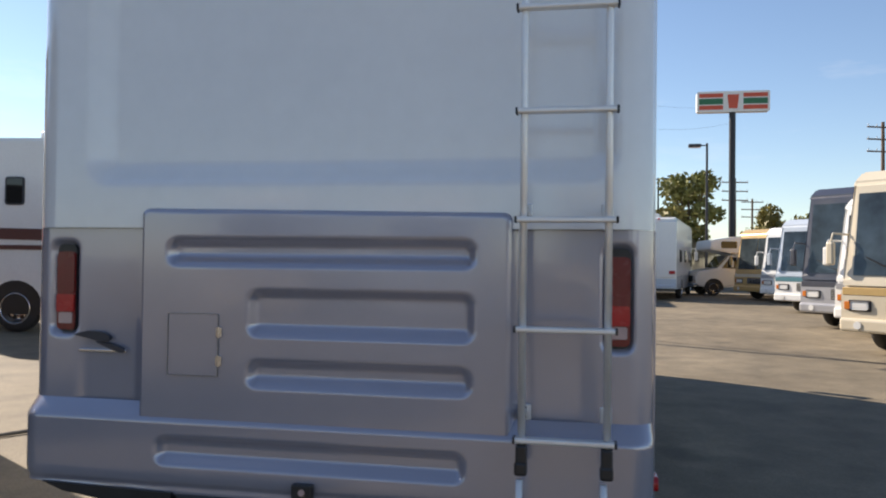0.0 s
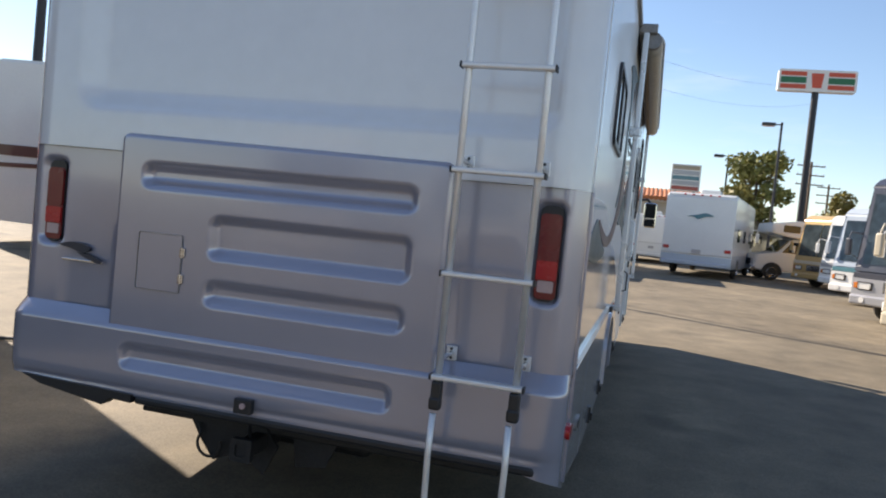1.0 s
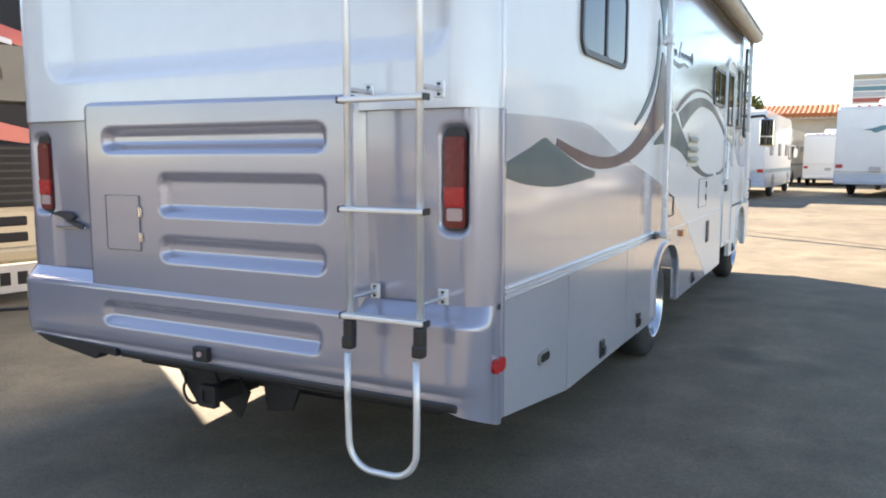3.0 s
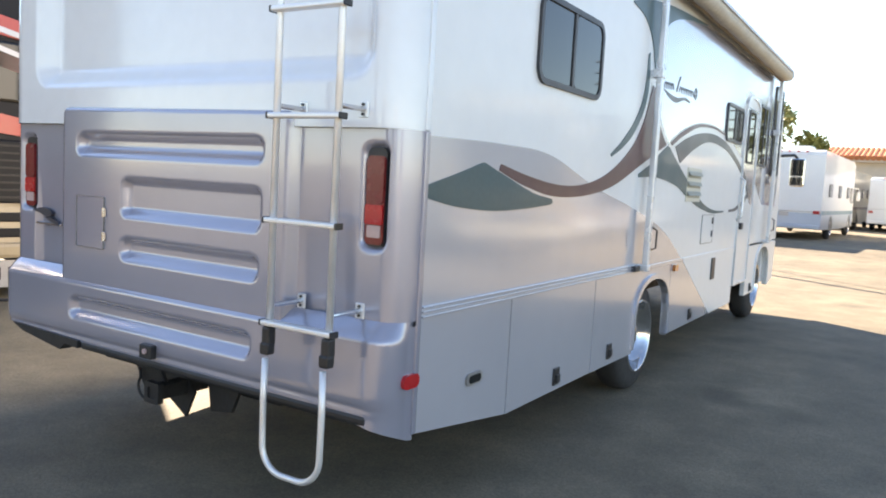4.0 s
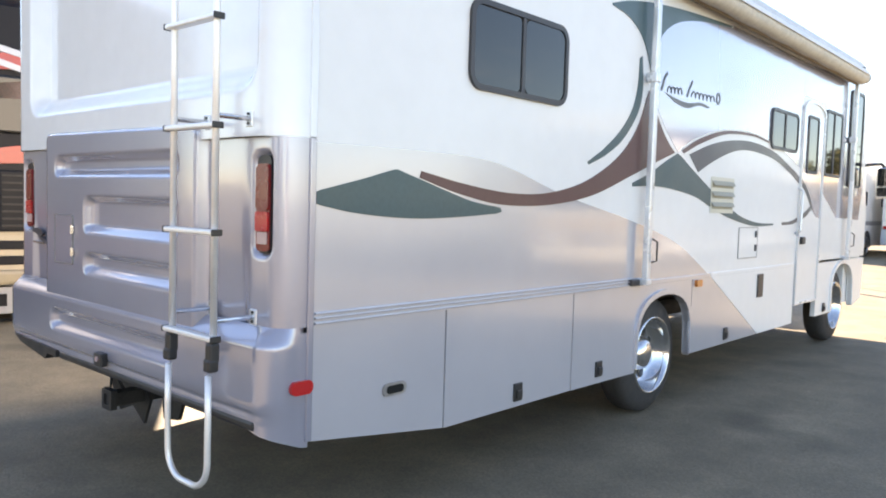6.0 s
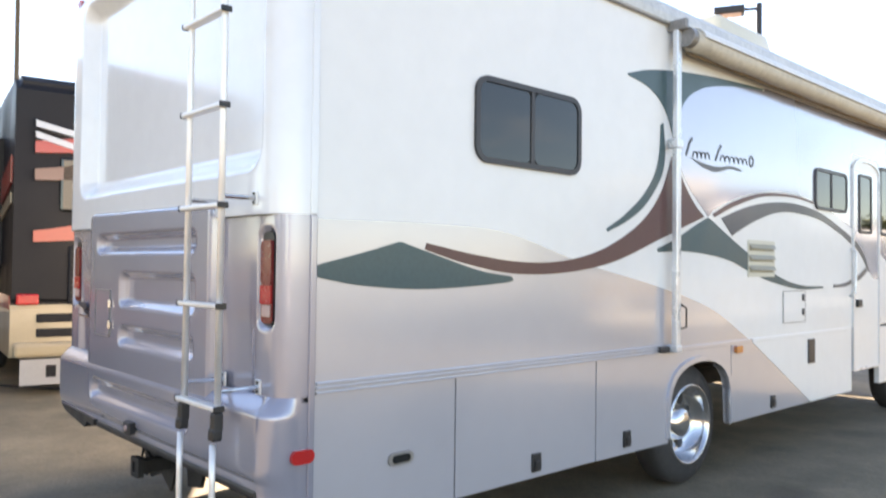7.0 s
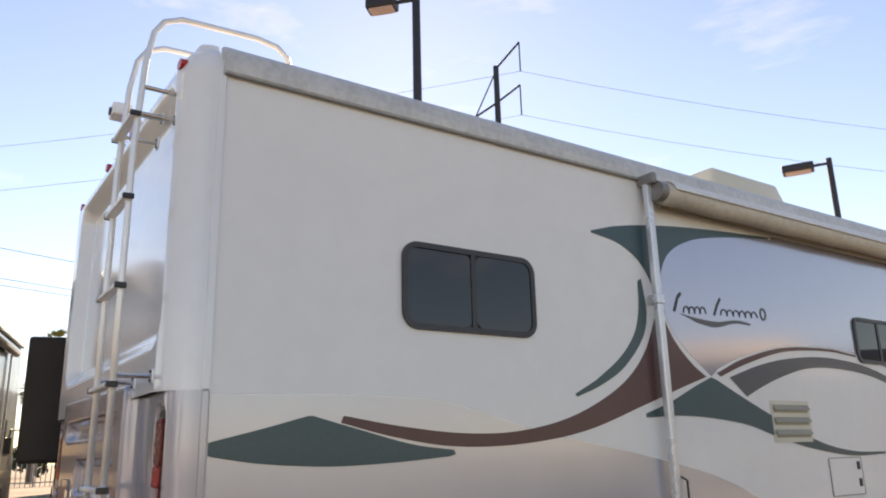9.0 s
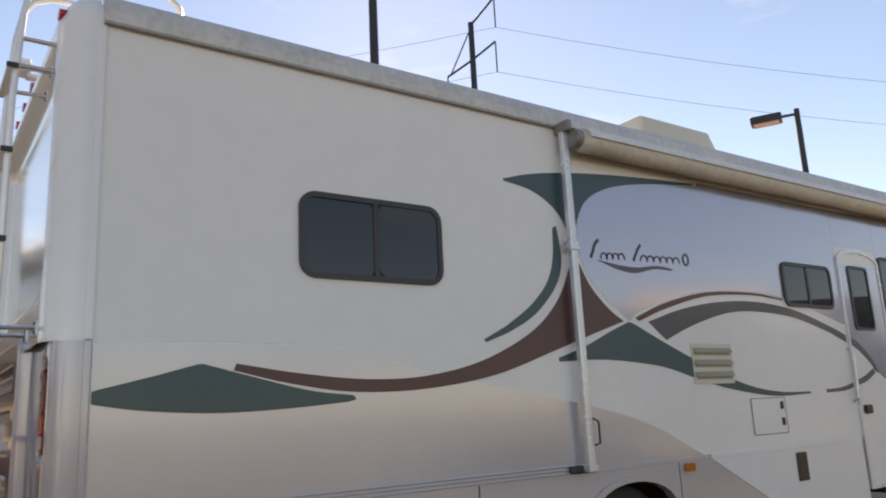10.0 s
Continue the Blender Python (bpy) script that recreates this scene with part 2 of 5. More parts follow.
def ring(outer, inner, x0, x1, axis="x", bm=None):
    """A frame between two outlines with the same number of corners."""
    bm = bm or bmesh.new()
    put = {"x": lambda a, b, c: (c, a, b), "y": lambda a, b, c: (a, c, b), "z": lambda a, b, c: (a, b, c)}[axis]
    vs = [[bm.verts.new(put(a, b, c)) for a, b in p] for p, c in ((outer, x0), (outer, x1), (inner, x1), (inner, x0))]
    n = len(outer)
    for k in range(4):
        p, q = vs[k], vs[(k + 1) % 4]
        for i in range(n):
            bm.faces.new((p[i], p[(i + 1) % n], q[(i + 1) % n], q[i]))
    bmesh.ops.recalc_face_normals(bm, faces=bm.faces[:])
    return bm


def spline(ctrl, n=8):
    """A smooth line through a few control points."""
    c = [Vector((*p, 0)) for p in ctrl]
    c = [c[0] * 2 - c[1]] + c + [c[-1] * 2 - c[-2]]
    out = []
    for i in range(1, len(c) - 2):
        for k in range(n):
            t = k / n
            p = 0.5 * (2 * c[i] + (c[i + 1] - c[i - 1]) * t + (2 * c[i - 1] - 5 * c[i] + 4 * c[i + 1] - c[i + 2]) * t * t + (3 * c[i] - c[i - 1] - 3 * c[i + 1] + c[i + 2]) * t ** 3)
            out.append((p.x, p.y))
    out.append((c[-2].x, c[-2].y))
    return out


def wheel(parent, at, r, width, side=1, hub=CHROME, name="wheel", segs=40):
    """A tyre with shoulders and grooves, and a dished rim under it."""
    x, y, z = at
    prof = [(0.62 * r, 0.0), (0.80 * r, 0.015), (0.93 * r, 0.03), (0.985 * r, 0.055), (r, 0.09), (r, width - 0.09), (0.985 * r, width - 0.055), (0.9 * r, width - 0.02), (0.62 * r, width)]
    bm = bmesh.new()

    def turn(profile, bm):
        rows = []
        for a in (2 * math.pi * k / segs for k in range(segs)):
            rows.append([bm.verts.new((x - side * d, y + rr * math.cos(a), z + rr * math.sin(a))) for rr, d in profile])
        for k in range(segs):
            p, q = rows[k], rows[(k + 1) % segs]
            for i in range(len(profile) - 1):
                bm.faces.new((p[i], p[i + 1], q[i + 1], q[i]))
        bmesh.ops.recalc_face_normals(bm, faces=bm.faces[:])
        return bm
    tyre = part(name, turn(prof, bm), RUBBER, parent, smooth=True)
    rim = [(0.66 * r, 0.004), (0.645 * r, -0.008), (0.62 * r, 0.0), (0.60 * r, 0.03), (0.55 * r, 0.085), (0.48 * r, 0.115), (0.34 * r, 0.12), (0.30 * r, 0.10), (0.26 * r, 0.055), (0.2 * r, 0.035), (0.10 * r, 0.027), (0.001, 0.025)]
    part("rim", turn(rim, bmesh.new()), hub, tyre, smooth=True)
    for k in range(8):
        bm = bmesh.new()
        a = 2 * math.pi * (k + 0.5) / 8
        p = (y + 0.4 * r * math.cos(a), z + 0.4 * r * math.sin(a))
        bmesh.ops.create_cone(bm, cap_ends=True, segments=8, radius1=0.035 * r / 0.4, radius2=0.035 * r / 0.4, depth=0.012, matrix=Matrix.Translation((x - side * 0.115, *p)) @ Euler((0, math.pi / 2, 0)).to_matrix().to_4x4())
        part("rim_hole", bm, BLACK, tyre)
    return tyre


# ---- ground ----
bm = bmesh.new()
bmesh.ops.create_grid(bm, x_segments=8, y_segments=8, size=900, matrix=Matrix.Translation((0, 0, G)))
tagged(part("ground", bm, ASPHALT), "old pale tan asphalt of a vehicle lot with stains and scuffs", "ground", kind="structure")

# ---- the silver and white motorhome ----
SIDE, LEFT, REAR, NOSE = 0.265, -2.345, 2.83, 11.25
rv = root("motorhome", (-1.0, 7.0, G), "long white and silver-lilac motorhome with teal and maroon swooshes", "motorhome")
CAP_Y = 2.960


def step(a, b, x):
    t = np.clip((x - a) / (b - a), 0, 1)
    return t * t * (3 - 2 * t)


def rounded(x, z, x0, x1, z0, z1, r):
    """Signed distance from a rounded rectangle, negative inside."""
    qx, qz = np.abs(x - (x0 + x1) / 2) - (x1 - x0) / 2 + r, np.abs(z - (z0 + z1) / 2) - (z1 - z0) / 2 + r
    return np.hypot(np.maximum(qx, 0), np.maximum(qz, 0)) + np.minimum(np.maximum(qx, qz), 0) - r


def cap_path(du, r=0.10):
    """Places and outward normals along the outline of the tail, from the left side round the back to the right side."""
    legs = [(CAP_Y - REAR - r, "l"), (r * math.pi / 2, "cl"), (SIDE - LEFT - 2 * r, "b"), (r * math.pi / 2, "cr"), (CAP_Y - REAR - r, "r")]
    p, n = [], []
    for length, kind in legs:
        k = max(2, int(length / (du * (0.6 if "c" in kind else 1))))
        for i in range(k + (kind == "r")):
            s = i / k
            if kind == "l":
                p.append((LEFT, CAP_Y - s * length)), n.append((-1, 0))
            elif kind == "r":
                p.append((SIDE, REAR + r + s * length)), n.append((1, 0))
            elif kind == "b":
                p.append((LEFT + r + s * length, REAR)), n.append((0, -1))
            else:
                a = (180 + 90 * s) if kind == "cl" else (270 + 90 * s)
                cx = LEFT + r if kind == "cl" else SIDE - r
                c, d = math.cos(radians(a)), math.sin(radians(a))
                p.append((cx + r * c, REAR + r + r * d)), n.append((c, d))
    return np.array(p), np.array(n)


def shell(name, z0, z1, dz, relief, material, label="", parent=rv, span=None, low=None):
    """A moulded sheet wrapped round the tail, pushed out by relief(x, y, z)."""
    p, n = cap_path(0.011)
    if span:
        keep = (n[:, 1] < -0.99) & (p[:, 0] >= span[0]) & (p[:, 0] <= span[1])
        p, n = p[keep], n[keep]
    zs = np.linspace(0, 1, int((z1 - z0) / dz) + 1)
    rows, cols = len(zs), len(p)
    base = np.full(cols, z0) if low is None else low(p[:, 0], p[:, 1])
    Z = base[None, :] + zs[:, None] * (z1 - base)[None, :]
    X, Y = np.repeat(p[None, :, 0], rows, 0), np.repeat(p[None, :, 1], rows, 0)
    d = relief(X, Y, Z)
    V = np.stack((X + n[None, :, 0] * d, Y + n[None, :, 1] * d, Z), -1).reshape(-1, 3)
    i = np.arange((rows - 1) * cols).reshape(rows - 1, cols)[:, :-1].ravel()
    F = np.stack((i, i + 1, i + cols + 1, i + cols), -1)
    me = bpy.data.meshes.new(name)
    me.from_pydata(V.tolist(), [], F.tolist())
    bm = bmesh.new()
    bm.from_mesh(me)
    bpy.data.meshes.remove(me)
    return part(name, bm, material, parent, label, smooth=True)


def tail_flat(X, Y):
    """1 on the flat back, 0 once round the corners."""
    return step(LEFT + 0.02, LEFT + 0.15, X) * (1 - step(SIDE - 0.15, SIDE - 0.02, X))


def upper_relief(X, Y, Z):
    f = tail_flat(X, Y)
    sd = rounded(X, Z, -2.07, 0.135, 1.71, 2.90, 0.12)
    inset = 0.5 * step(0.0, -0.10, sd) + 0.5 * np.clip(-sd / 0.10, 0, 1)
    crown = 0.05 * step(2.9, 3.06, Z)
    return f * (0.030 - 0.074 * inset) - crown - 0.03 * step(2.98, 3.06, Z)


def groove(X, Z, x0, x1, z0, z1, depth, soft=0.03):
    """A long recess with a sharp upper lip and a broad lower ledge."""
    sides = np.clip(-rounded(X, Z, x0, x1, z0, z1, 0.05) / 0.034, 0, 1)
    ledge = np.clip((Z - z0) / (soft + 0.020), 0, 1)
    u = np.minimum(sides, ledge)
    return depth * (0.35 * step(0, 1, u) + 0.65 * u)


def pocket(X, Z, x0, x1):
    return 0.028 * step(0.012, -0.012, rounded(X, Z, x0, x1, 1.085, 1.475, 0.035))


def lower_relief(X, Y, Z):
    hidden = 0.075 * step(-0.01, -0.05, rounded(X, Z, -1.79, -0.265, 0.60, 1.59, 0.05))
    hollow = 0.02 * (step(-0.27, -0.2, X) * (1 - step(-0.02, 0.07, X)) + step(-2.13, -2.07, X) * (1 - step(-1.86, -1.80, X))) * (1 - step(0.82, 1.42, Z))
    return -hollow - pocket(X, Z, 0.078, 0.184) - pocket(X, Z, -2.24, -2.12) - hidden


def panel_relief(X, Y, Z):
    lift = 0.020 * np.clip((-0.245 - X) / 1.567, 0, 1) * step(1.50, 1.60, Z)
    sd = rounded(X, Z - lift, -1.812, -0.245, 0.70, 1.614, 0.05)
    d = 0.056 * step(0.0, -0.03, sd) - 0.004
    for x0, x1, z0, z1 in ((-1.672, -0.398, 1.378, 1.496), (-1.318, -0.402, 1.098, 1.292), (-1.322, -0.408, 0.893, 1.012)):
        d = d - groove(X, Z, x0, x1, z0, z1, 0.038, 0.027)
    return d


def bumper_low(x, y):
    return 0.452 - 0.085 * step(SIDE - 0.22, SIDE, x) * step(REAR - 0.1, CAP_Y, y) - 0.02 * step(-0.4, 0.2, x) + 0.02 * (1 - step(-2.2, -1.6, x))


def bumper_relief(X, Y, Z):
    f = tail_flat(X, Y)
    side = step(REAR - 0.04, REAR + 0.085, Y)
    d = 0.082 * (1 - np.clip((Z - 0.745) / 0.070, 0, 1) ** 1.25) * (1 - side)
    d = d - 0.02 * (1 - step(0.44, 0.54, Z)) * (1 - side) - 0.008 * np.exp(-((Z - 0.484) / 0.009) ** 2) * f
    return d - f * groove(X, Z, -1.712, -0.428, 0.568, 0.692, 0.036, 0.027)


shell("upper_tail_cap", 1.535, 3.06, 0.011, upper_relief, CAPWHITE, "glossy white moulded upper tail with a wide inset")
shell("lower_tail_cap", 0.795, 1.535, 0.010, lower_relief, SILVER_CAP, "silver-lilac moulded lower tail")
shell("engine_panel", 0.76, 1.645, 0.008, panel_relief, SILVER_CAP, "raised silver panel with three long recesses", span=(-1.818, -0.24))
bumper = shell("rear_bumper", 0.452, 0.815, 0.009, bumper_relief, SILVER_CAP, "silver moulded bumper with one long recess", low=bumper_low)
# black valance along the bumper's lower edge
part("valance", box(-1.62, 0.17, 2.775, 2.83, 0.420, 0.458, 0.012), BLACK, bumper)
part("valance_end", prism([(-2.22, 0.475), (-1.63, 0.462), (-1.63, 0.425), (-1.74, 0.43), (-1.78, 0.395), (-2.12, 0.44)], 2.765, 2.83, "y"), BLACK, bumper)

# tail lamps
for name, x0, x1, inner in (("tail_lamp", 0.086, 0.176, 1), ("tail_lamp", -2.218, -2.126, 0)):
    lamp = part(name, prism(rrect(x0 + 0.001, x1 - 0.001, 1.094, 1.466, 0.03), 2.838, 2.87, "y"), BLACK, rv, "tall red tail lamp in a dark recess")
    y = 2.826
    part("lens", prism(rrect(x0 + 0.005, x1 - 0.005, 1.255, 1.428, 0.018, 4), y, 2.845, "y"), RED_DARK, lamp, "dark red upper lens")
    part("lens", prism(rrect(x0 + 0.005, x1 - 0.005, 1.178, 1.252, 0.008, 3), y - 0.002, 2.845, "y"), RED_LENS, lamp, "bright red lens")
    part("lens", prism(rrect(x0 + 0.014, x1 - 0.014, 1.128, 1.174, 0.006, 3), y + 0.002, 2.845, "y"), CLEAR_LENS, lamp, "clear reversing lens")
    part("lens_base", prism(rrect(x0 + 0.003, x1 - 0.003, 1.102, 1.434, 0.018, 4), y + 0.006, 2.85, "y"), RED_DARK, lamp)

# filler door with hinges
door = part("filler_door", ring(rrect(-1.6605, -1.4395, 0.9355, 1.1885, 0.008, 3), rrect(-1.658, -1.442, 0.938, 1.186, 0.006, 3), 2.770, 2.784, "y"), CAPGREY, rv, "small hinged service door outline")
part("door_leaf", prism(rrect(-1.657, -1.443, 0.939, 1.185, 0.006, 3), 2.773, 2.79, "y"), SILVER_CAP, door)
for z in (1.0, 1.115):
    h = rod((-1.437, 2.768, z - 0.022), (-1.437, 2.768, z + 0.022), 0.007)
    part("hinge", box(-1.45, -1.424, 2.768, 2.775, z - 0.02, z + 0.02, 0.002, 1, h), CHROME, door, "chrome hinge")
# emblem: plain dark shapes and a chrome bar
emblem = part("emblem", prism(spline([(-2.13, 1.082), (-2.06, 1.098), (-1.985, 1.094), (-1.952, 1.072), (-1.99, 1.055), (-2.06, 1.070)], 5), 2.819, 2.835, "y"), LIFEBADGE, rv, "dark swept emblem")
part("emblem_bar", box(-2.10, -1.88, 2.820, 2.834, 1.012, 1.024, 0.003), CHROME, emblem)
part("emblem_tail", prism(spline([(-2.02, 1.055), (-1.96, 1.03), (-1.895, 1.012), (-1.89, 1.028), (-1.95, 1.05)], 4), 2.816, 2.834, "y"), LIFEBADGE, emblem)
# trailer socket and tow hitch under the bumper
sock = part("trailer_socket", box(-1.107, -1.024, 2.735, 2.77, 0.474, 0.538, 0.006), BLACK, rv)
part("socket_plug", rod((-1.062, 2.728, 0.510), (-1.062, 2.74, 0.510), 0.013), CLEAR_LENS, sock)
hitch = part("tow_hitch", box(-1.72, 0.0, 2.98, 3.05, 0.33, 0.40, 0.008), STEEL, rv, "black steel tow hitch")
part("receiver", box(-1.12, -1.05, 2.80, 3.1, 0.265, 0.335, 0.006), STEEL, hitch)
part("receiver_collar", ring(rrect(-1.135, -1.035, 0.25, 0.35, 0.01), rrect(-1.112, -1.058, 0.273, 0.327, 0.01), 2.79, 2.82, "y"), STEEL, hitch)
part("hitch_plate", prism([(-1.48, 0.40), (-1.10, 0.40), (-1.0, 0.28), (-1.06, 0.15), (-1.18, 0.22), (-1.32, 0.17), (-1.40, 0.27)], 2.97, 2.985, "y"), STEEL, hitch)
part("hitch_brace", prism([(-0.95, 0.40), (-0.70, 0.40), (-0.78, 0.22), (-0.92, 0.20)], 3.0, 3.02, "y"), STEEL, hitch)
part("safety_loop", tube([(-1.40, 2.96, 0.33)] + [(-1.33 + 0.06 * math.cos(a), 2.945, 0.25 + 0.06 * math.sin(a)) for a in np.linspace(2.4, 6.6, 12)], 0.007), STEEL, hitch)
part("wiring", tube([(-1.06, 2.8, 0.47), (-1.1, 2.9, 0.3), (-1.25, 3.0, 0.24), (-1.5, 3.05, 0.36), (-1.6, 3.1, 0.45)], 0.008), BLACK, hitch)
# chassis: rails, axle and tanks seen under the skirts
for x in (-1.50, -0.55):
    part("chassis_rail", box(x, x + 0.08, 2.95, 10.9, 0.36, 0.52), STEEL, rv)
part("rear_axle", rod((-2.0, 5.98, 0.31), (0.0, 5.98, 0.31), 0.07, 14), STEEL, rv)
part("tank", box(-1.35, -0.65, 3.2, 4.4, 0.22, 0.40, 0.03), STEEL, rv)
part("floor_pan", box(LEFT + 0.5, SIDE - 0.5, 2.9, 11.0, 0.52, 0.56), STEEL, rv)

# side walls and roof
wall_outline = [(CAP_Y, 0.84), (CAP_Y, 2.96), (10.75, 2.96), (11.0, 2.4), (11.25, 1.3), (11.25, 0.84)]
part("side_wall", prism(wall_outline, SIDE - 0.05, SIDE - 0.004), WHITE, rv, "white side wall")
part("far_side_wall", prism([(CAP_Y, 0.47), (CAP_Y, 2.96), (10.75, 2.96), (11.25, 1.3), (11.25, 0.28), (4.6, 0.30)], LEFT, LEFT + 0.05), WHITE, rv)
bm = prism([(LEFT + 0.02, 2.90), (LEFT + 0.05, 3.0), (LEFT + 0.2, 3.05), (SIDE - 0.2, 3.05), (SIDE - 0.05, 3.0), (SIDE - 0.02, 2.90)], 2.9, 10.72, "y")
part("roof", bm, mat("roof membrane", (0.6, 0.6, 0.58), 0.6, vary=0.15, scale=2), rv)
# rounded trim along the roof edge
prof = [(SIDE - 0.06, 3.045), (SIDE - 0.02, 3.035), (SIDE + 0.008, 3.0), (SIDE + 0.018, 2.95), (SIDE + 0.016, 2.905), (SIDE + 0.006, 2.892), (SIDE - 0.05, 2.89)]
part("roof_rail", prism(prof, CAP_Y + 0.004, 10.75, "y"), ROOFTRIM, rv, "weathered pale roof edge trim")
part("rail_lip", box(SIDE + 0.004, SIDE + 0.02, CAP_Y + 0.004, 10.7, 2.884, 2.894, 0.003, 1), CAPGREY, rv)
# upright joint between tail cap and side
part("cap_joint", box(SIDE - 0.004, SIDE + 0.006, CAP_Y - 0.016, CAP_Y + 0.016, 1.537, 2.885, 0.004), CAPWHITE, rv)
part("cap_joint_trim", box(SIDE - 0.004, SIDE + 0.009, CAP_Y - 0.014, CAP_Y + 0.014, 0.37, 1.535, 0.004), SILVER_CAP, rv)
# nose
sect = [(0.30, 11.12), (0.62, 11.26), (1.15, 11.28), (1.35, 11.22), (2.35, 11.02), (2.75, 10.88), (3.04, 10.6)]
front = part("front_cap", prism([(10.6, 0.32)] + [(y, z) for z, y in sect] + [(10.6, 3.04)], LEFT + 0.05, SIDE - 0.052), WHITE, rv, "white front cap")
part("windscreen", prism([(11.225, 1.38), (11.03, 2.36), (11.045, 2.36), (11.24, 1.38)], LEFT + 0.15, SIDE - 0.15), DARKGLASS, front)

# skirts: panels under the belt line, with the wheel arches cut
BELT = 0.815


def arch(yc, half, top, n=14):
    return [(yc - half * math.cos(math.pi * k / n), 0.28 + (top - 0.28) * (math.sin(math.pi * k / n) ** 0.45)) for k in range(n + 1)]


AX = 6.0
xs0, xs1 = SIDE - 0.045, SIDE
skirt = part("skirt_panel", prism([(CAP_Y + 0.017, BELT), (CAP_Y + 0.017, 0.366), (3.745, 0.264), (3.745, BELT)], xs0, xs1), SILVER, rv, "silver rear locker door")
part("skirt_panel", prism([(3.755, BELT), (3.755, 0.262), (4.835, 0.260), (4.835, BELT)], xs0, xs1), SILVER, rv, "silver locker door")
part("skirt_panel", prism([(4.845, BELT), (4.845, 0.258), (5.60, 0.25)] + arch(AX, 0.40, 0.735) + [(6.42, 0.26), (6.42, BELT)], xs0, xs1), SILVER, rv, "silver panel with rear wheel arch")
part("skirt_panel", prism([(6.43, BELT), (6.43, 0.27), (7.79, 0.27), (6.75, BELT)], xs0, xs1), SILVER, rv, "silver locker panel cut on a slant")
part("skirt_panel", prism([(6.758, BELT), (7.798, 0.27), (8.70, 0.27), (8.70, BELT)], xs0, xs1), WHITE, rv, "white locker panel")
part("skirt_panel", prism([(9.42, BELT), (9.42, 0.27), (9.90, 0.27)] + arch(10.35, 0.42, 0.78) + [(10.85, 0.27), (11.2, 0.34), (11.25, BELT)], xs0, xs1), WHITE, rv, "white panel with front wheel arch")
for yc, half, top, m in ((AX, 0.40, 0.735, SILVER), (10.35, 0.42, 0.78, WHITE)):
    o, i = arch(yc, half + 0.035, top + 0.035), arch(yc, half, top)
    part("arch_lip", prism(o + i[::-1], SIDE - 0.03, SIDE + 0.016), m, rv)
    part("wheel_well", prism(arch(yc, half + 0.08, top + 0.06), SIDE - 0.6, SIDE - 0.45), BLACK, rv)
part("wheel_well_roof", box(SIDE - 0.6, SIDE - 0.05, AX - 0.5, AX + 0.5, 0.78, 0.80), BLACK, rv)
# belt moulding with two ridges
belt = part("belt_moulding", box(SIDE - 0.02, SIDE - 0.001, CAP_Y + 0.02, 5.50, 0.815, 0.868), SILVER, rv, "ribbed belt moulding")
for z in (0.826, 0.846, 0.864):
    part("ridge", box(SIDE - 0.004, SIDE + 0.012, CAP_Y + 0.02, 5.50, z - 0.005, z + 0.005, 0.004), SILVER, belt)
part("belt_end", box(SIDE - 0.004, SIDE + 0.03, 5.47, 5.66, 0.822, 0.862, 0.008), FRAMEGREY, belt)
part("belt_moulding", box(SIDE - 0.02, SIDE + 0.002, 6.755, 8.70, 0.812, 0.843, 0.003), WHITE, rv)
part("belt_moulding", box(SIDE - 0.02, SIDE + 0.002, 5.67, 6.745, 0.812, 0.843, 0.003), SILVER, rv)

# wheels
wheel(rv, (SIDE - 0.075, AX, G + 0.405), 0.405, 0.24)
wheel(rv, (SIDE - 0.06, 10.35, G + 0.405), 0.405, 0.24)
wheel(rv, (LEFT + 0.075, AX, G + 0.405), 0.405, 0.24, -1)
wheel(rv, (LEFT + 0.06, 10.35, G + 0.405), 0.405, 0.24, -1)

# painted areas and stripes on the side, each a thin applied sheet
D = SIDE - 0.004


def stripe(name, poly, material, lift=0.002, label=""):
    return part(name, prism(poly, D - 0.001, D + lift), material, rv, label)


stripe("silver_field", [(CAP_Y + 0.02, 0.868)] + [(CAP_Y + 0.02, 1.522)] + spline([(2.985, 1.522), (3.6, 1.530), (4.1, 1.508), (4.72, 1.365), (5.46, 1.235), (6.15, 1.075), (6.72, 0.83)])[1:] + [(6.72, 0.825), (5.52, 0.825), (5.52, 0.868)], SILVER, 0.002, "silver-lilac lower field")
top_edge = spline([(6.95, 2.70), (6.40, 2.645), (6.03, 2.570), (5.80, 2.445), (5.705, 2.26), (5.73, 2.03), (5.86, 1.87), (6.10, 1.70)])
oval_top = spline([(6.13, 1.735), (6.44, 1.838), (6.91, 1.93), (7.45, 1.955), (7.99, 1.905), (8.52, 1.79)])
stripe("lilac_field", top_edge + oval_top[1:] + [(8.72, 1.74), (8.72, 2.72), (6.95, 2.72)], LILAC, 0.002, "pale lilac mirror-glossy field")
stripe("lilac_field", [(9.42, 1.55), (10.0, 1.28), (10.9, 1.26), (11.0, 1.6), (10.74, 2.74), (9.42, 2.74)], LILAC, 0.002, "pale lilac field behind the door")
stripe("lilac_field", [(8.722, 2.415), (9.418, 2.415), (9.418, 2.74), (8.722, 2.72)], LILAC, 0.002, "pale lilac field over the door")
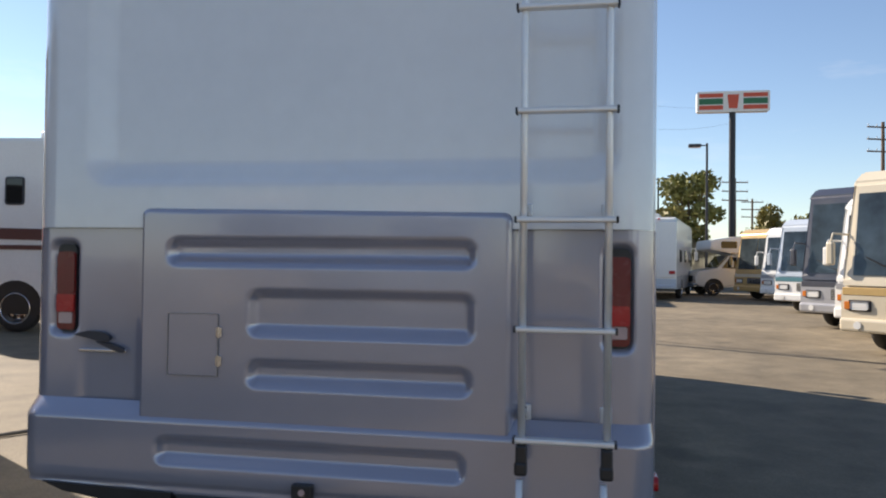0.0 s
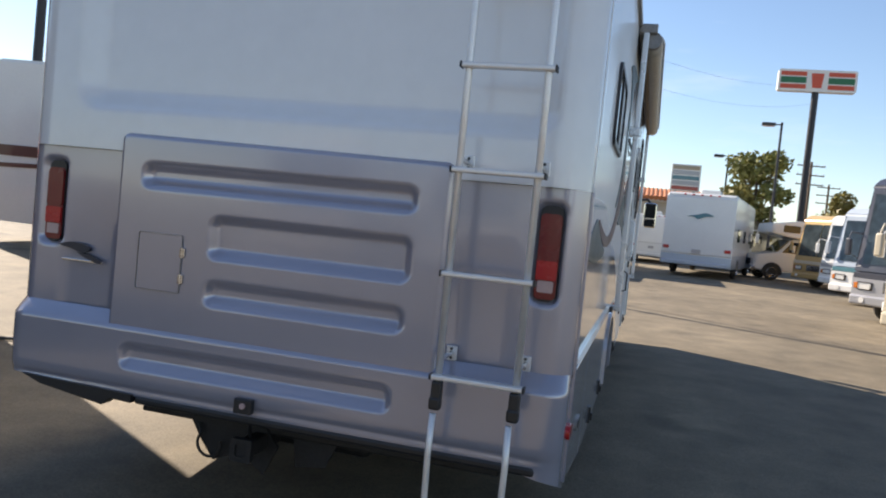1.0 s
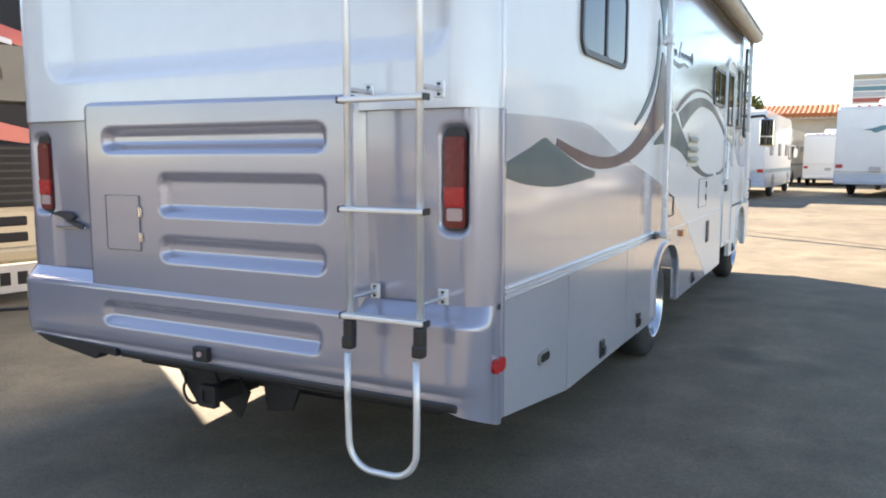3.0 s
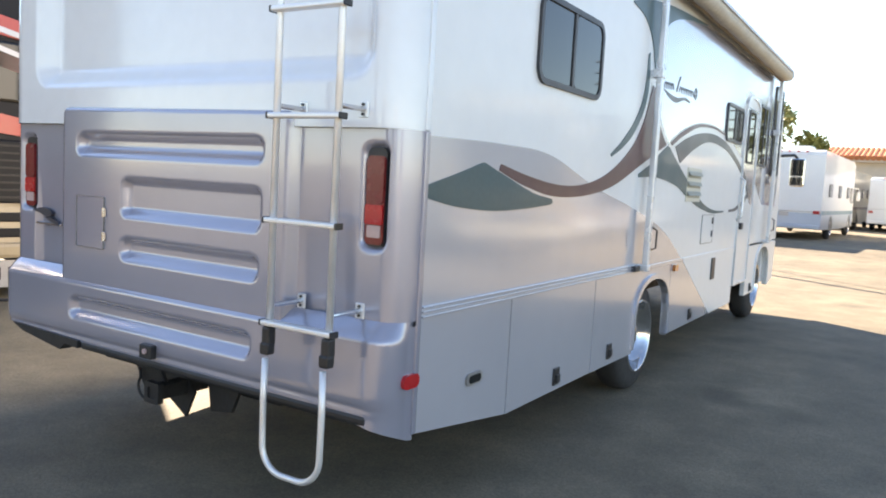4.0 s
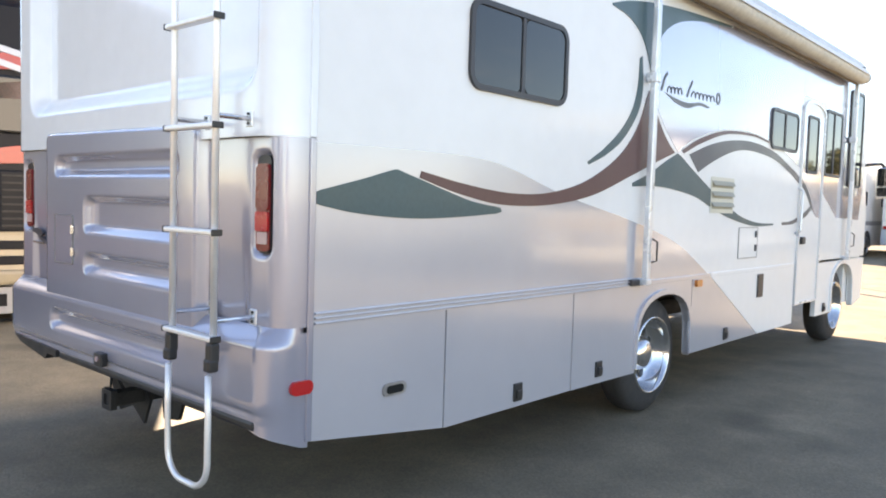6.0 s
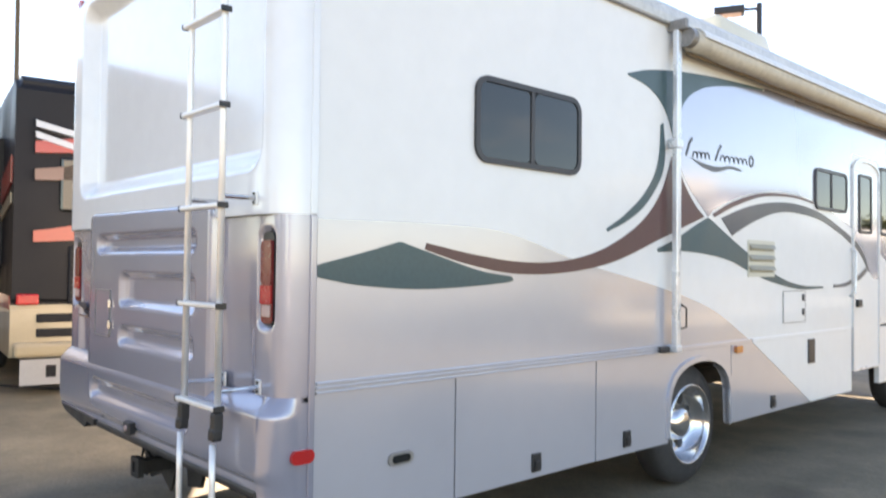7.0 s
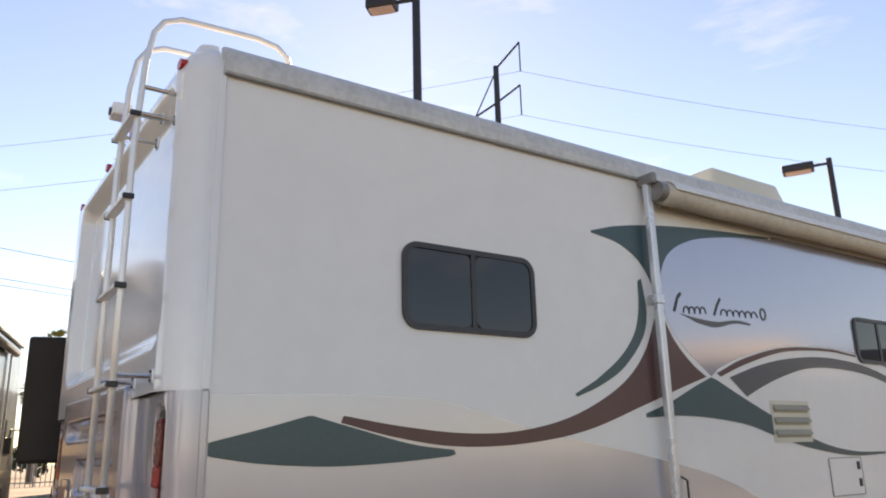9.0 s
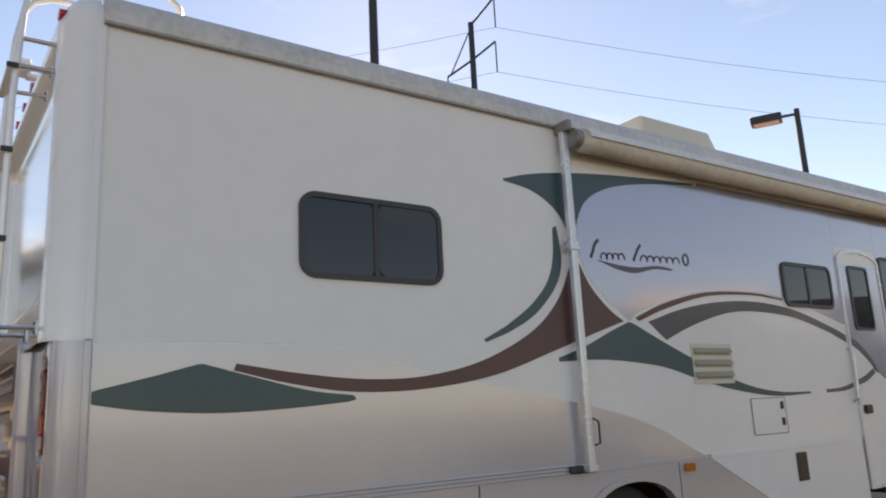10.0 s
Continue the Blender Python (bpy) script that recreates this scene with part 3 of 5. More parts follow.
stripe("maroon_swoosh", spline([(3.560, 1.442), (3.85, 1.398), (4.20, 1.366), (4.55, 1.378), (4.92, 1.456), (5.28, 1.618), (5.50, 1.81), (5.640, 2.06)]) + spline([(5.690, 2.05), (5.78, 1.90), (5.92, 1.77), (6.045, 1.695)], 5) + spline([(5.80, 1.622), (5.45, 1.512), (5.0, 1.378), (4.56, 1.314), (4.15, 1.306), (3.82, 1.350), (3.548, 1.412)]), MAROON, 0.005, "brown maroon swoosh")
stripe("teal_diamond", [(CAP_Y + 0.022, 1.334)] + spline([(3.00, 1.341), (3.22, 1.394), (3.37, 1.434), (3.41, 1.441), (3.45, 1.432), (3.62, 1.388), (3.9, 1.320), (4.130, 1.292)], 5) + [(4.142, 1.272)] + spline([(4.10, 1.262), (3.80, 1.242), (3.50, 1.234), (3.20, 1.252), (3.00, 1.282)], 5) + [(CAP_Y + 0.022, 1.288)], TEAL, 0.005, "dark teal diamond flash")
stripe("teal_arc", spline([(5.528, 2.258), (5.550, 2.06), (5.496, 1.90), (5.328, 1.728), (5.135, 1.621), (4.945, 1.552)]) + [(4.93, 1.566)] + spline([(5.095, 1.645), (5.288, 1.770), (5.425, 1.91), (5.485, 2.06), (5.500, 2.243)]), TEAL, 0.005, "thin dark teal arc")
stripe("teal_horn", spline([(5.140, 2.503), (5.36, 2.562), (5.70, 2.616), (6.2, 2.665), (6.94, 2.712)]) + spline([(6.90, 2.694), (6.38, 2.636), (6.02, 2.560), (5.79, 2.438), (5.690, 2.26), (5.66, 2.14)]) + spline([(5.640, 2.20), (5.585, 2.30), (5.49, 2.395), (5.34, 2.462), (5.143, 2.491)]), TEAL, 0.005, "dark teal horn-shaped flash under the awning")
stripe("teal_leaf", spline([(5.470, 1.468), (5.70, 1.54), (5.92, 1.63), (6.09, 1.693)], 5) + spline([(6.14, 1.680), (6.42, 1.565), (6.78, 1.43), (7.24, 1.285), (7.65, 1.224), (8.06, 1.216)]) + spline([(8.05, 1.200), (7.58, 1.196), (7.08, 1.255), (6.72, 1.33), (6.42, 1.405), (6.08, 1.445), (5.78, 1.458), (5.474, 1.446)]), TEAL, 0.005, "dark teal leaf-shaped flash")
stripe("grey_oval", spline([(6.28, 1.70), (6.62, 1.792), (7.0, 1.855), (7.46, 1.88), (7.98, 1.838), (8.5, 1.715), (8.70, 1.655)]) + [(8.70, 1.595)] + spline([(8.48, 1.67), (8.0, 1.775), (7.50, 1.808), (7.15, 1.788), (6.85, 1.722), (6.62, 1.652), (6.44, 1.585)]), GREYVINYL, 0.005, "dark grey upper arc of an oval")
stripe("maroon_line", spline([(6.16, 1.722), (6.46, 1.828), (6.91, 1.922), (7.45, 1.946), (7.85, 1.918)]) + spline([(7.85, 1.906), (7.45, 1.928), (6.92, 1.896), (6.48, 1.796), (6.19, 1.702)]), MAROON, 0.006, "thin maroon line")
stripe("grey_oval_tail", spline([(8.29, 1.228), (8.45, 1.232), (8.6, 1.25), (8.70, 1.272)], 4) + spline([(8.70, 1.235), (8.55, 1.21), (8.29, 1.202)], 4), GREYVINYL, 0.005)
# model mark, kept as plain strokes over a swash
script = stripe("name_swash", spline([(5.86, 2.075), (6.05, 2.055), (6.22, 2.05), (6.42, 2.075), (6.58, 2.062)], 5) + spline([(6.56, 2.05), (6.40, 2.052), (6.20, 2.012), (6.02, 2.028)], 5), GREYVINYL, 0.005, "dark looping strokes over a swash")


def ribbon(pts, w):
    """A flat painted stroke of even width along points on the side wall."""
    bm = bmesh.new()
    rows = []
    for i, p in enumerate(pts):
        d = Vector(pts[min(i + 1, len(pts) - 1)]) - Vector(pts[max(i - 1, 0)])
        n = Vector((-d.y, d.x)).normalized() * w / 2
        rows.append([bm.verts.new((x, p[0] + k * n.x, p[1] + k * n.y)) for x in (D - 0.001, D + 0.005) for k in (-1, 1)])
    for p, q in zip(rows, rows[1:]):
        for i, j in ((0, 1), (1, 3), (3, 2), (2, 0)):
            bm.faces.new((p[i], p[j], q[j], q[i]))
    bm.faces.new([rows[0][i] for i in (0, 2, 3, 1)])
    bm.faces.new([rows[-1][i] for i in (0, 1, 3, 2)])
    bmesh.ops.recalc_face_normals(bm, faces=bm.faces[:])
    return bm


# two tall swept strokes, each followed by a low looping line
part("stroke", ribbon(spline([(5.885, 2.205), (5.850, 2.175), (5.828, 2.130), (5.805, 2.085)]), 0.020), LIFEBADGE, script)
part("stroke", ribbon(spline([(6.275, 2.205), (6.240, 2.165), (6.215, 2.125), (6.195, 2.092)]), 0.018), LIFEBADGE, script)
for y0, y1, z0, turns in ((5.895, 6.110, 2.082, 4), (6.265, 6.660, 2.096, 6)):
    line = [(y0 + (y1 - y0) * t - 0.012 * math.sin(2 * math.pi * turns * t), z0 + 0.020 * (1 - math.cos(2 * math.pi * turns * t)) + 0.012 * t) for t in np.linspace(0, 1, turns * 12 + 1)]
    part("stroke", ribbon(line, 0.010), LIFEBADGE, script)
part("stroke", ring([(6.73 + 0.035 * math.cos(a), 2.14 + 0.045 * math.sin(a)) for a in np.linspace(0, 2 * math.pi, 20, endpoint=False)], [(6.73 + 0.022 * math.cos(a), 2.14 + 0.03 * math.sin(a)) for a in np.linspace(0, 2 * math.pi, 20, endpoint=False)], D - 0.001, D + 0.006), GREYVINYL, script)


def side_window(y0, y1, z0, z1, split, r=0.085, frame_w=0.028):
    o = rrect(y0, y1, z0, z1, r)
    i = rrect(y0 + frame_w, y1 - frame_w, z0 + frame_w, z1 - frame_w, max(0.015, r - frame_w))
    w = part("side_window", ring(o, i, D - 0.002, D + 0.016), FRAMEGREY, rv, "dark tinted window in a grey rounded frame")
    if split:
        part("pane", prism(rrect(y0 + frame_w, split - 0.012, z0 + frame_w, z1 - frame_w, max(0.012, r - frame_w - 0.01)), D, D + 0.006), DARKGLASS, w)
        part("pane", prism(rrect(split + 0.012, y1 - frame_w, z0 + frame_w, z1 - frame_w, max(0.012, r - frame_w - 0.01)), D, D + 0.010), DARKGLASS, w)
        part("divider", box(D, D + 0.014, split - 0.014, split + 0.014, z0 + 0.02, z1 - 0.02, 0.003, 1), FRAMEGREY, w)
        part("gasket", prism(rrect(y0 + 0.012, y1 - 0.012, z0 + 0.012, z1 - 0.012, max(0.02, r - 0.012)), D - 0.001, D + 0.003), BLACK, w)
    else:
        part("pane", prism(i, D, D + 0.008), DARKGLASS, w)
    return w


side_window(3.856, 4.676, 1.842, 2.268, 4.275)
side_window(7.875, 8.585, 1.862, 2.215, 8.23, 0.07)
side_window(9.44, 10.02, 1.70, 2.37, 9.73, 0.06)
side_window(10.33, 10.86, 1.62, 2.68, None, 0.06)
# entrance door with curved trim over it
door = part("entrance_door", prism([(8.735, 0.45), (9.40, 0.45), (9.40, 2.28)] + [(9.07 + 0.33 * math.cos(a), 2.28 + 0.10 * math.sin(a)) for a in np.linspace(0, math.pi, 12)][1:-1] + [(8.735, 2.28)], D - 0.03, D + 0.006), WHITE, rv, "white entrance door with a tall window")
o = [(8.72, 0.44), (9.415, 0.44), (9.415, 2.29)] + [(9.068 + 0.345 * math.cos(a), 2.29 + 0.115 * math.sin(a)) for a in np.linspace(0, math.pi, 12)][1:-1] + [(8.72, 2.29)]
i = [(8.745, 0.46), (9.39, 0.46), (9.39, 2.275)] + [(9.068 + 0.322 * math.cos(a), 2.275 + 0.095 * math.sin(a)) for a in np.linspace(0, math.pi, 12)][1:-1] + [(8.745, 2.275)]
part("door_trim", ring(o, i, D, D + 0.018), PALEALU, door)
part("door_window", ring(rrect(8.87, 9.20, 1.70, 2.25, 0.04), rrect(8.895, 9.175, 1.725, 2.225, 0.03), D + 0.004, D + 0.018), FRAMEGREY, door)
part("door_pane", prism(rrect(8.893, 9.177, 1.723, 2.227, 0.03), D + 0.004, D + 0.011), DARKGLASS, door)
part("door_handle", box(D + 0.004, D + 0.035, 8.80, 8.90, 1.02, 1.09, 0.01), BLACK, door)
part("grab_rail", tube([(D + 0.005, 8.70, 1.55), (D + 0.05, 8.69, 1.52), (D + 0.05, 8.66, 1.15), (D + 0.005, 8.66, 1.12)], 0.012), PALEALU, rv)

# the oval's end and the lilac field go on across the door
part("door_field", prism(spline([(8.75, 1.64), (8.9, 1.575), (9.04, 1.48), (9.14, 1.36), (9.25, 1.29), (9.388, 1.27)], 4) + [(9.388, 2.27), (8.75, 2.27)], D + 0.005, D + 0.0085), LILAC, door, "pale lilac upper part")
part("door_arc", prism(spline([(8.75, 1.645), (8.9, 1.575), (9.04, 1.475), (9.14, 1.35)], 5) + spline([(9.115, 1.345), (9.01, 1.44), (8.87, 1.53), (8.75, 1.585)], 5), D + 0.005, D + 0.0105), GREYVINYL, door, "dark grey arc end")
part("door_tail", prism(spline([(8.75, 1.285), (8.9, 1.325), (9.06, 1.385)], 5) + spline([(9.075, 1.345), (8.92, 1.28), (8.75, 1.245)], 5), D + 0.005, D + 0.0105), GREYVINYL, door)

# fridge vent: cream louvred cover
vent = part("fridge_vent", prism(rrect(6.675, 7.115, 1.295, 1.565, 0.01, 3), D, D + 0.006), CREAM, rv, "cream louvred refrigerator vent")
for z in (1.325, 1.405, 1.485):
    # Gap behind each blade: cream darkened to stand for its shade.
    part("louvre_gap", prism([(6.70, z), (7.09, z), (7.09, z + 0.045), (6.70, z + 0.045)], D + 0.004, D + 0.008), LOUVRE, vent)
    bm = bmesh.new()
    v = [bm.verts.new(p) for p in ((D + 0.008, 6.69, z + 0.052), (D + 0.008, 7.10, z + 0.052), (D + 0.028, 7.10, z + 0.018), (D + 0.028, 6.69, z + 0.018))]
    bm.faces.new(v)
    bmesh.ops.solidify(bm, geom=bm.faces[:], thickness=0.004)
    part("louvre_blade", bm, CREAM, vent)
hatch = part("water_hatch", ring(rrect(7.27, 7.69, 0.93, 1.185, 0.012, 3), rrect(7.275, 7.685, 0.935, 1.180, 0.01, 3), D - 0.001, D + 0.006), CAPGREY, rv, "white service hatch with two latches")
part("hatch_leaf", prism(rrect(7.276, 7.684, 0.936, 1.179, 0.01, 3), D - 0.001, D + 0.004), WHITE, hatch)
for z in (0.985, 1.10):
    part("latch", box(D, D + 0.014, 7.625, 7.655, z, z + 0.055, 0.004), FRAMEGREY, hatch)
slot = part("furnace_vent", box(SIDE - 0.002, SIDE + 0.010, 7.735, 7.865, 0.585, 0.785, 0.004), FRAMEGREY, rv, "grey slotted furnace vent")
for z in np.arange(0.605, 0.77, 0.028):
    part("slot", box(SIDE + 0.006, SIDE + 0.013, 7.75, 7.85, float(z), float(z) + 0.008), BLACK, slot)
# side marker, compartment lamp, latches and the amber lamp
marker = part("side_marker", prism(rrect(2.868, 2.972, 0.560, 0.614, 0.025), SIDE - 0.004, SIDE + 0.016), RED_LENS, rv, "oval red side marker lamp")
dock = part("docking_lamp", prism(rrect(3.352, 3.492, 0.475, 0.530, 0.026), SIDE - 0.002, SIDE + 0.009), CAPGREY, rv, "small grey oval lamp")
part("lamp_lens", prism(rrect(3.372, 3.472, 0.485, 0.520, 0.016), SIDE + 0.007, SIDE + 0.012), DARKGLASS, dock)
for y, z in ((4.325, 0.335), (5.14, 0.34), (7.08, 0.345), (9.7, 0.34)):
    la = part("locker_latch", box(SIDE - 0.002, SIDE + 0.012, y - 0.035, y + 0.035, z - 0.045, z + 0.05, 0.005), BLACK, rv)
    part("latch_paddle", box(SIDE + 0.010, SIDE + 0.024, y - 0.022, y + 0.022, z - 0.03, z + 0.015, 0.005), BLACK, la)
part("amber_marker", prism(rrect(6.47, 6.56, 0.755, 0.805, 0.012), SIDE - 0.002, SIDE + 0.022), AMBER, rv, "amber side marker")
# clearance lamps along the top of the tail, and a reversing camera
for x, z in ((0.150, 2.945), (-0.75, 2.965), (-1.05, 2.965), (-1.36, 2.965), (-2.16, 2.945)):
    cl = part("clearance_lamp", prism([(x + 0.035 * math.cos(a), z + 0.024 * math.sin(a)) for a in np.linspace(0, 2 * math.pi, 16, endpoint=False)], 2.800, 2.87, "y"), RED_LENS, rv, "oval red clearance lamp")
cam_box = part("reversing_camera", box(-0.86, -0.74, 2.70, 2.80, 3.05, 3.12, 0.012), CAPWHITE, rv, "white reversing camera")
part("camera_lens", rod((-0.80, 2.692, 3.08), (-0.80, 2.702, 3.08), 0.022), BLACK, cam_box)
part("camera_bracket", box(-0.83, -0.77, 2.78, 2.88, 3.03, 3.055, 0.004), CAPWHITE, cam_box)

# rear ladder
LX0, LX1, LY = -0.211, 0.087, 2.655
ladder = part("ladder", bmesh.new(), ALU, rv, "aluminium roof ladder with a fold-down foot")
for x in (LX0, LX1):
    pts = [(x, LY, 0.70), (x, LY, 2.0), (x, LY, 2.55), (x, LY + 0.02, 2.95), (x, LY + 0.045, 3.10), (x, LY + 0.085, 3.165), (x, LY + 0.16, 3.20), (x, 3.17, 3.215), (x, 3.27, 3.20), (x, 3.325, 3.155), (x, 3.345, 3.04)]
    part("ladder_rail", tube(pts, 0.0135, 12), ALU, ladder, smooth=True)
    for z, depth in ((0.845, 0.175), (1.60, 0.145), (2.705, 0.165), (2.83, 0.18)):
        st = part("standoff", rod((x, LY + 0.005, z), (x, LY + depth, z), 0.010), CHROME, ladder)
        part("foot_plate", box(x - 0.022, x + 0.022, LY + depth - 0.006, LY + depth + 0.002, z - 0.03, z + 0.03, 0.003, 1), PALEALU, st)
        for dz in (-0.018, 0.018):
            part("screw", rod((x, LY + depth - 0.012, z + dz), (x, LY + depth - 0.005, z + dz), 0.006, 8), BLACK, st)
    part("hinge_block", box(x - 0.020, x + 0.020, LY - 0.024, LY + 0.018, 0.690, 0.765, 0.009), BLACK, ladder, "black plastic hinge")
    part("hinge_block", box(x - 0.024, x + 0.022, LY - 0.030, LY + 0.014, 0.655, 0.705, 0.010), BLACK, ladder)
for z in (0.780, 1.172, 1.562, 1.950, 2.322, 2.690):
    r = part("rung", box(LX0 - 0.026, LX1 + 0.028, LY - 0.030, LY + 0.012, z - 0.010, z + 0.010, 0.006), ALU, ladder)
    for x in (LX0 - 0.028, LX1 + 0.028):
        part("rung_cap", box(x - 0.003, x + 0.006, LY - 0.032, LY + 0.014, z - 0.012, z + 0.012, 0.003, 1), BLACK, r)
R = 0.105
c0, c1 = LX0 - 0.005, LX1 - 0.012
foot = [(c0, LY - 0.012, 0.64), (c0 - 0.004, LY - 0.012, 0.48)] + [(c0 + R - R * math.cos(a), LY - 0.012, 0.305 - R * math.sin(a)) for a in np.linspace(0, math.pi / 2, 9)] + [(c1 - R + R * math.sin(a), LY - 0.012, 0.305 - R * math.cos(a)) for a in np.linspace(0, math.pi / 2, 9)] + [(c1 + 0.002, LY - 0.012, 0.48), (c1, LY - 0.012, 0.64)]
part("ladder_foot", tube(foot, 0.0125, 12), ALU, ladder, "bent tube foot", smooth=True)

# awning: roller, end brackets, arms
AY0, AY1 = 5.62, 10.33
aw = part("awning_roller", tube([(SIDE + 0.105, AY0 + 0.05 + k * (AY1 - AY0 - 0.1) / 24, 2.79 + 0.004 * math.sin(k * 1.7)) for k in range(25)], 0.072, 18), FABRIC, rv, "rolled cream awning along the roof edge", smooth=True)
part("awning_valance", box(SIDE + 0.04, SIDE + 0.075, AY0 + 0.1, AY1 - 0.1, 2.715, 2.742, 0.01), mat("awning binding", (0.25, 0.19, 0.12), 0.7, vary=0.2, scale=4), aw)
arc = [radians(8 + 9.5 * k) for k in range(19)]
bm = prism([(SIDE + 0.105 + 0.086 * math.cos(a), 2.79 + 0.086 * math.sin(a)) for a in arc] + [(SIDE + 0.105 + 0.077 * math.cos(a), 2.79 + 0.077 * math.sin(a)) for a in arc[::-1]], AY0 + 0.09, AY1 - 0.09, "y")
part("awning_cover", bm, WEATHERCOVER, aw, "pale vinyl cover over the rolled fabric")
part("awning_rail", box(SIDE, SIDE + 0.06, AY0 + 0.05, AY1 - 0.05, 2.86, 2.885, 0.006), ROOFTRIM, aw)
for y in (AY0, AY1):
    part("end_cap", rod((SIDE + 0.105, y - 0.01, 2.80), (SIDE + 0.105, y + 0.06, 2.80), 0.062, 18), CAPGREY, aw)
    part("bracket", box(SIDE + 0.0, SIDE + 0.13, y - 0.05, y - 0.012, 2.84, 2.91, 0.01), CAPGREY, aw)
    arm = part("awning_arm", box(SIDE + 0.035, SIDE + 0.075, y - 0.048, y + 0.002, 0.86, 2.90, 0.008), PALEALU, rv, "pale aluminium awning arm")
    part("arm_foot", box(SIDE - 0.002, SIDE + 0.08, y - 0.055, y + 0.01, 0.825, 0.865, 0.006), PALEALU, arm)
    part("arm_latch", tube([(SIDE + 0.075, y, 1.12), (SIDE + 0.10, y + 0.02, 1.10), (SIDE + 0.10, y + 0.02, 0.98), (SIDE + 0.075, y, 0.97)], 0.006), STEEL, arm)
    part("arm_clip", box(SIDE + 0.01, SIDE + 0.082, y - 0.058, y + 0.008, 2.10, 2.16, 0.006), PALEALU, arm)
# mirror at the nose, roof air conditioners and vent lids
mir = part("mirror_arm", tube([(SIDE - 0.02, 11.1, 1.9), (SIDE + 0.14, 11.2, 1.92), (SIDE + 0.2, 11.22, 1.85)], 0.02), BLACK, rv)
head = part("mirror_head", box(SIDE + 0.10, SIDE + 0.28, 11.16, 11.25, 1.52, 1.88, 0.03, 3), CHROME, mir, "chrome mirror head")
part("mirror_glass", box(SIDE + 0.115, SIDE + 0.265, 11.152, 11.162, 1.66, 1.865, 0.004, 1), DARKGLASS, head)
part("mirror_glass", box(SIDE + 0.115, SIDE + 0.265, 11.152, 11.162, 1.54, 1.64, 0.004, 1), DARKGLASS, head)
for y0, y1 in ((6.70, 7.66), (4.0, 4.4)):
    h = 0.26 if y1 - y0 > 0.6 else 0.10
    xa, xb = (-0.70, 0.03) if y1 - y0 > 0.6 else (-0.95, -0.45)
    ac = box(xa, xb, y0, y1, 3.065, 3.06 + h, 0.05, 4)
    for v in ac.verts:
        if v.co.z > 3.12:
            v.co.y += 0.05 * (1 if v.co.y < (y0 + y1) / 2 else -1)
            v.co.x -= 0.03 if v.co.x > (xa + xb) / 2 else 0
    a = part("roof_unit", ac, CREAM, rv, "cream roof air conditioner", smooth=True)
    part("unit_base", box(xa + 0.02, xb - 0.02, y0 + 0.03, y1 - 0.03, 3.045, 3.09), FRAMEGREY, a)

# ---- other coaches on the lot ----
def paint(name, colour, rough=0.36, coat=0.6, metal=0.0):
    return mat(name, colour, rough, metal, coat, vary=0.05, scale=1.5, fine=30)


P_WHITE = paint("white coach paint", (0.74, 0.74, 0.72))
P_CREAM = paint("cream coach paint", (0.60, 0.53, 0.40))
P_GOLD = paint("gold metallic paint", (0.52, 0.35, 0.14), metal=0.15)
P_NAVY = paint("navy paint", (0.04, 0.044, 0.062))
P_GREY = paint("silver paint", (0.38, 0.38, 0.40), metal=0.4)
P_TAN = paint("tan paint", (0.36, 0.29, 0.19))
P_BLACK = mat("black paint", (0.010, 0.010, 0.013), 0.5, vary=0.1, scale=1.5, fine=30, ior=1.3)
P_UMBER = mat("matt umber panel", (0.040, 0.034, 0.029), 0.6, vary=0.15, scale=2, fine=30, ior=1.35)
P_RED = paint("red paint", (0.36, 0.035, 0.02))
P_BROWN = paint("brown paint", (0.12, 0.05, 0.04))
P_BLUE = paint("blue green paint", (0.07, 0.2, 0.24))
P_PALE = paint("pale blue grey paint", (0.42, 0.48, 0.55))
P_DARK = paint("dark brown paint", (0.07, 0.055, 0.045))
LAMP = mat("headlamp glass", (0.7, 0.7, 0.68), 0.1, coat=0.8, vary=0.05)


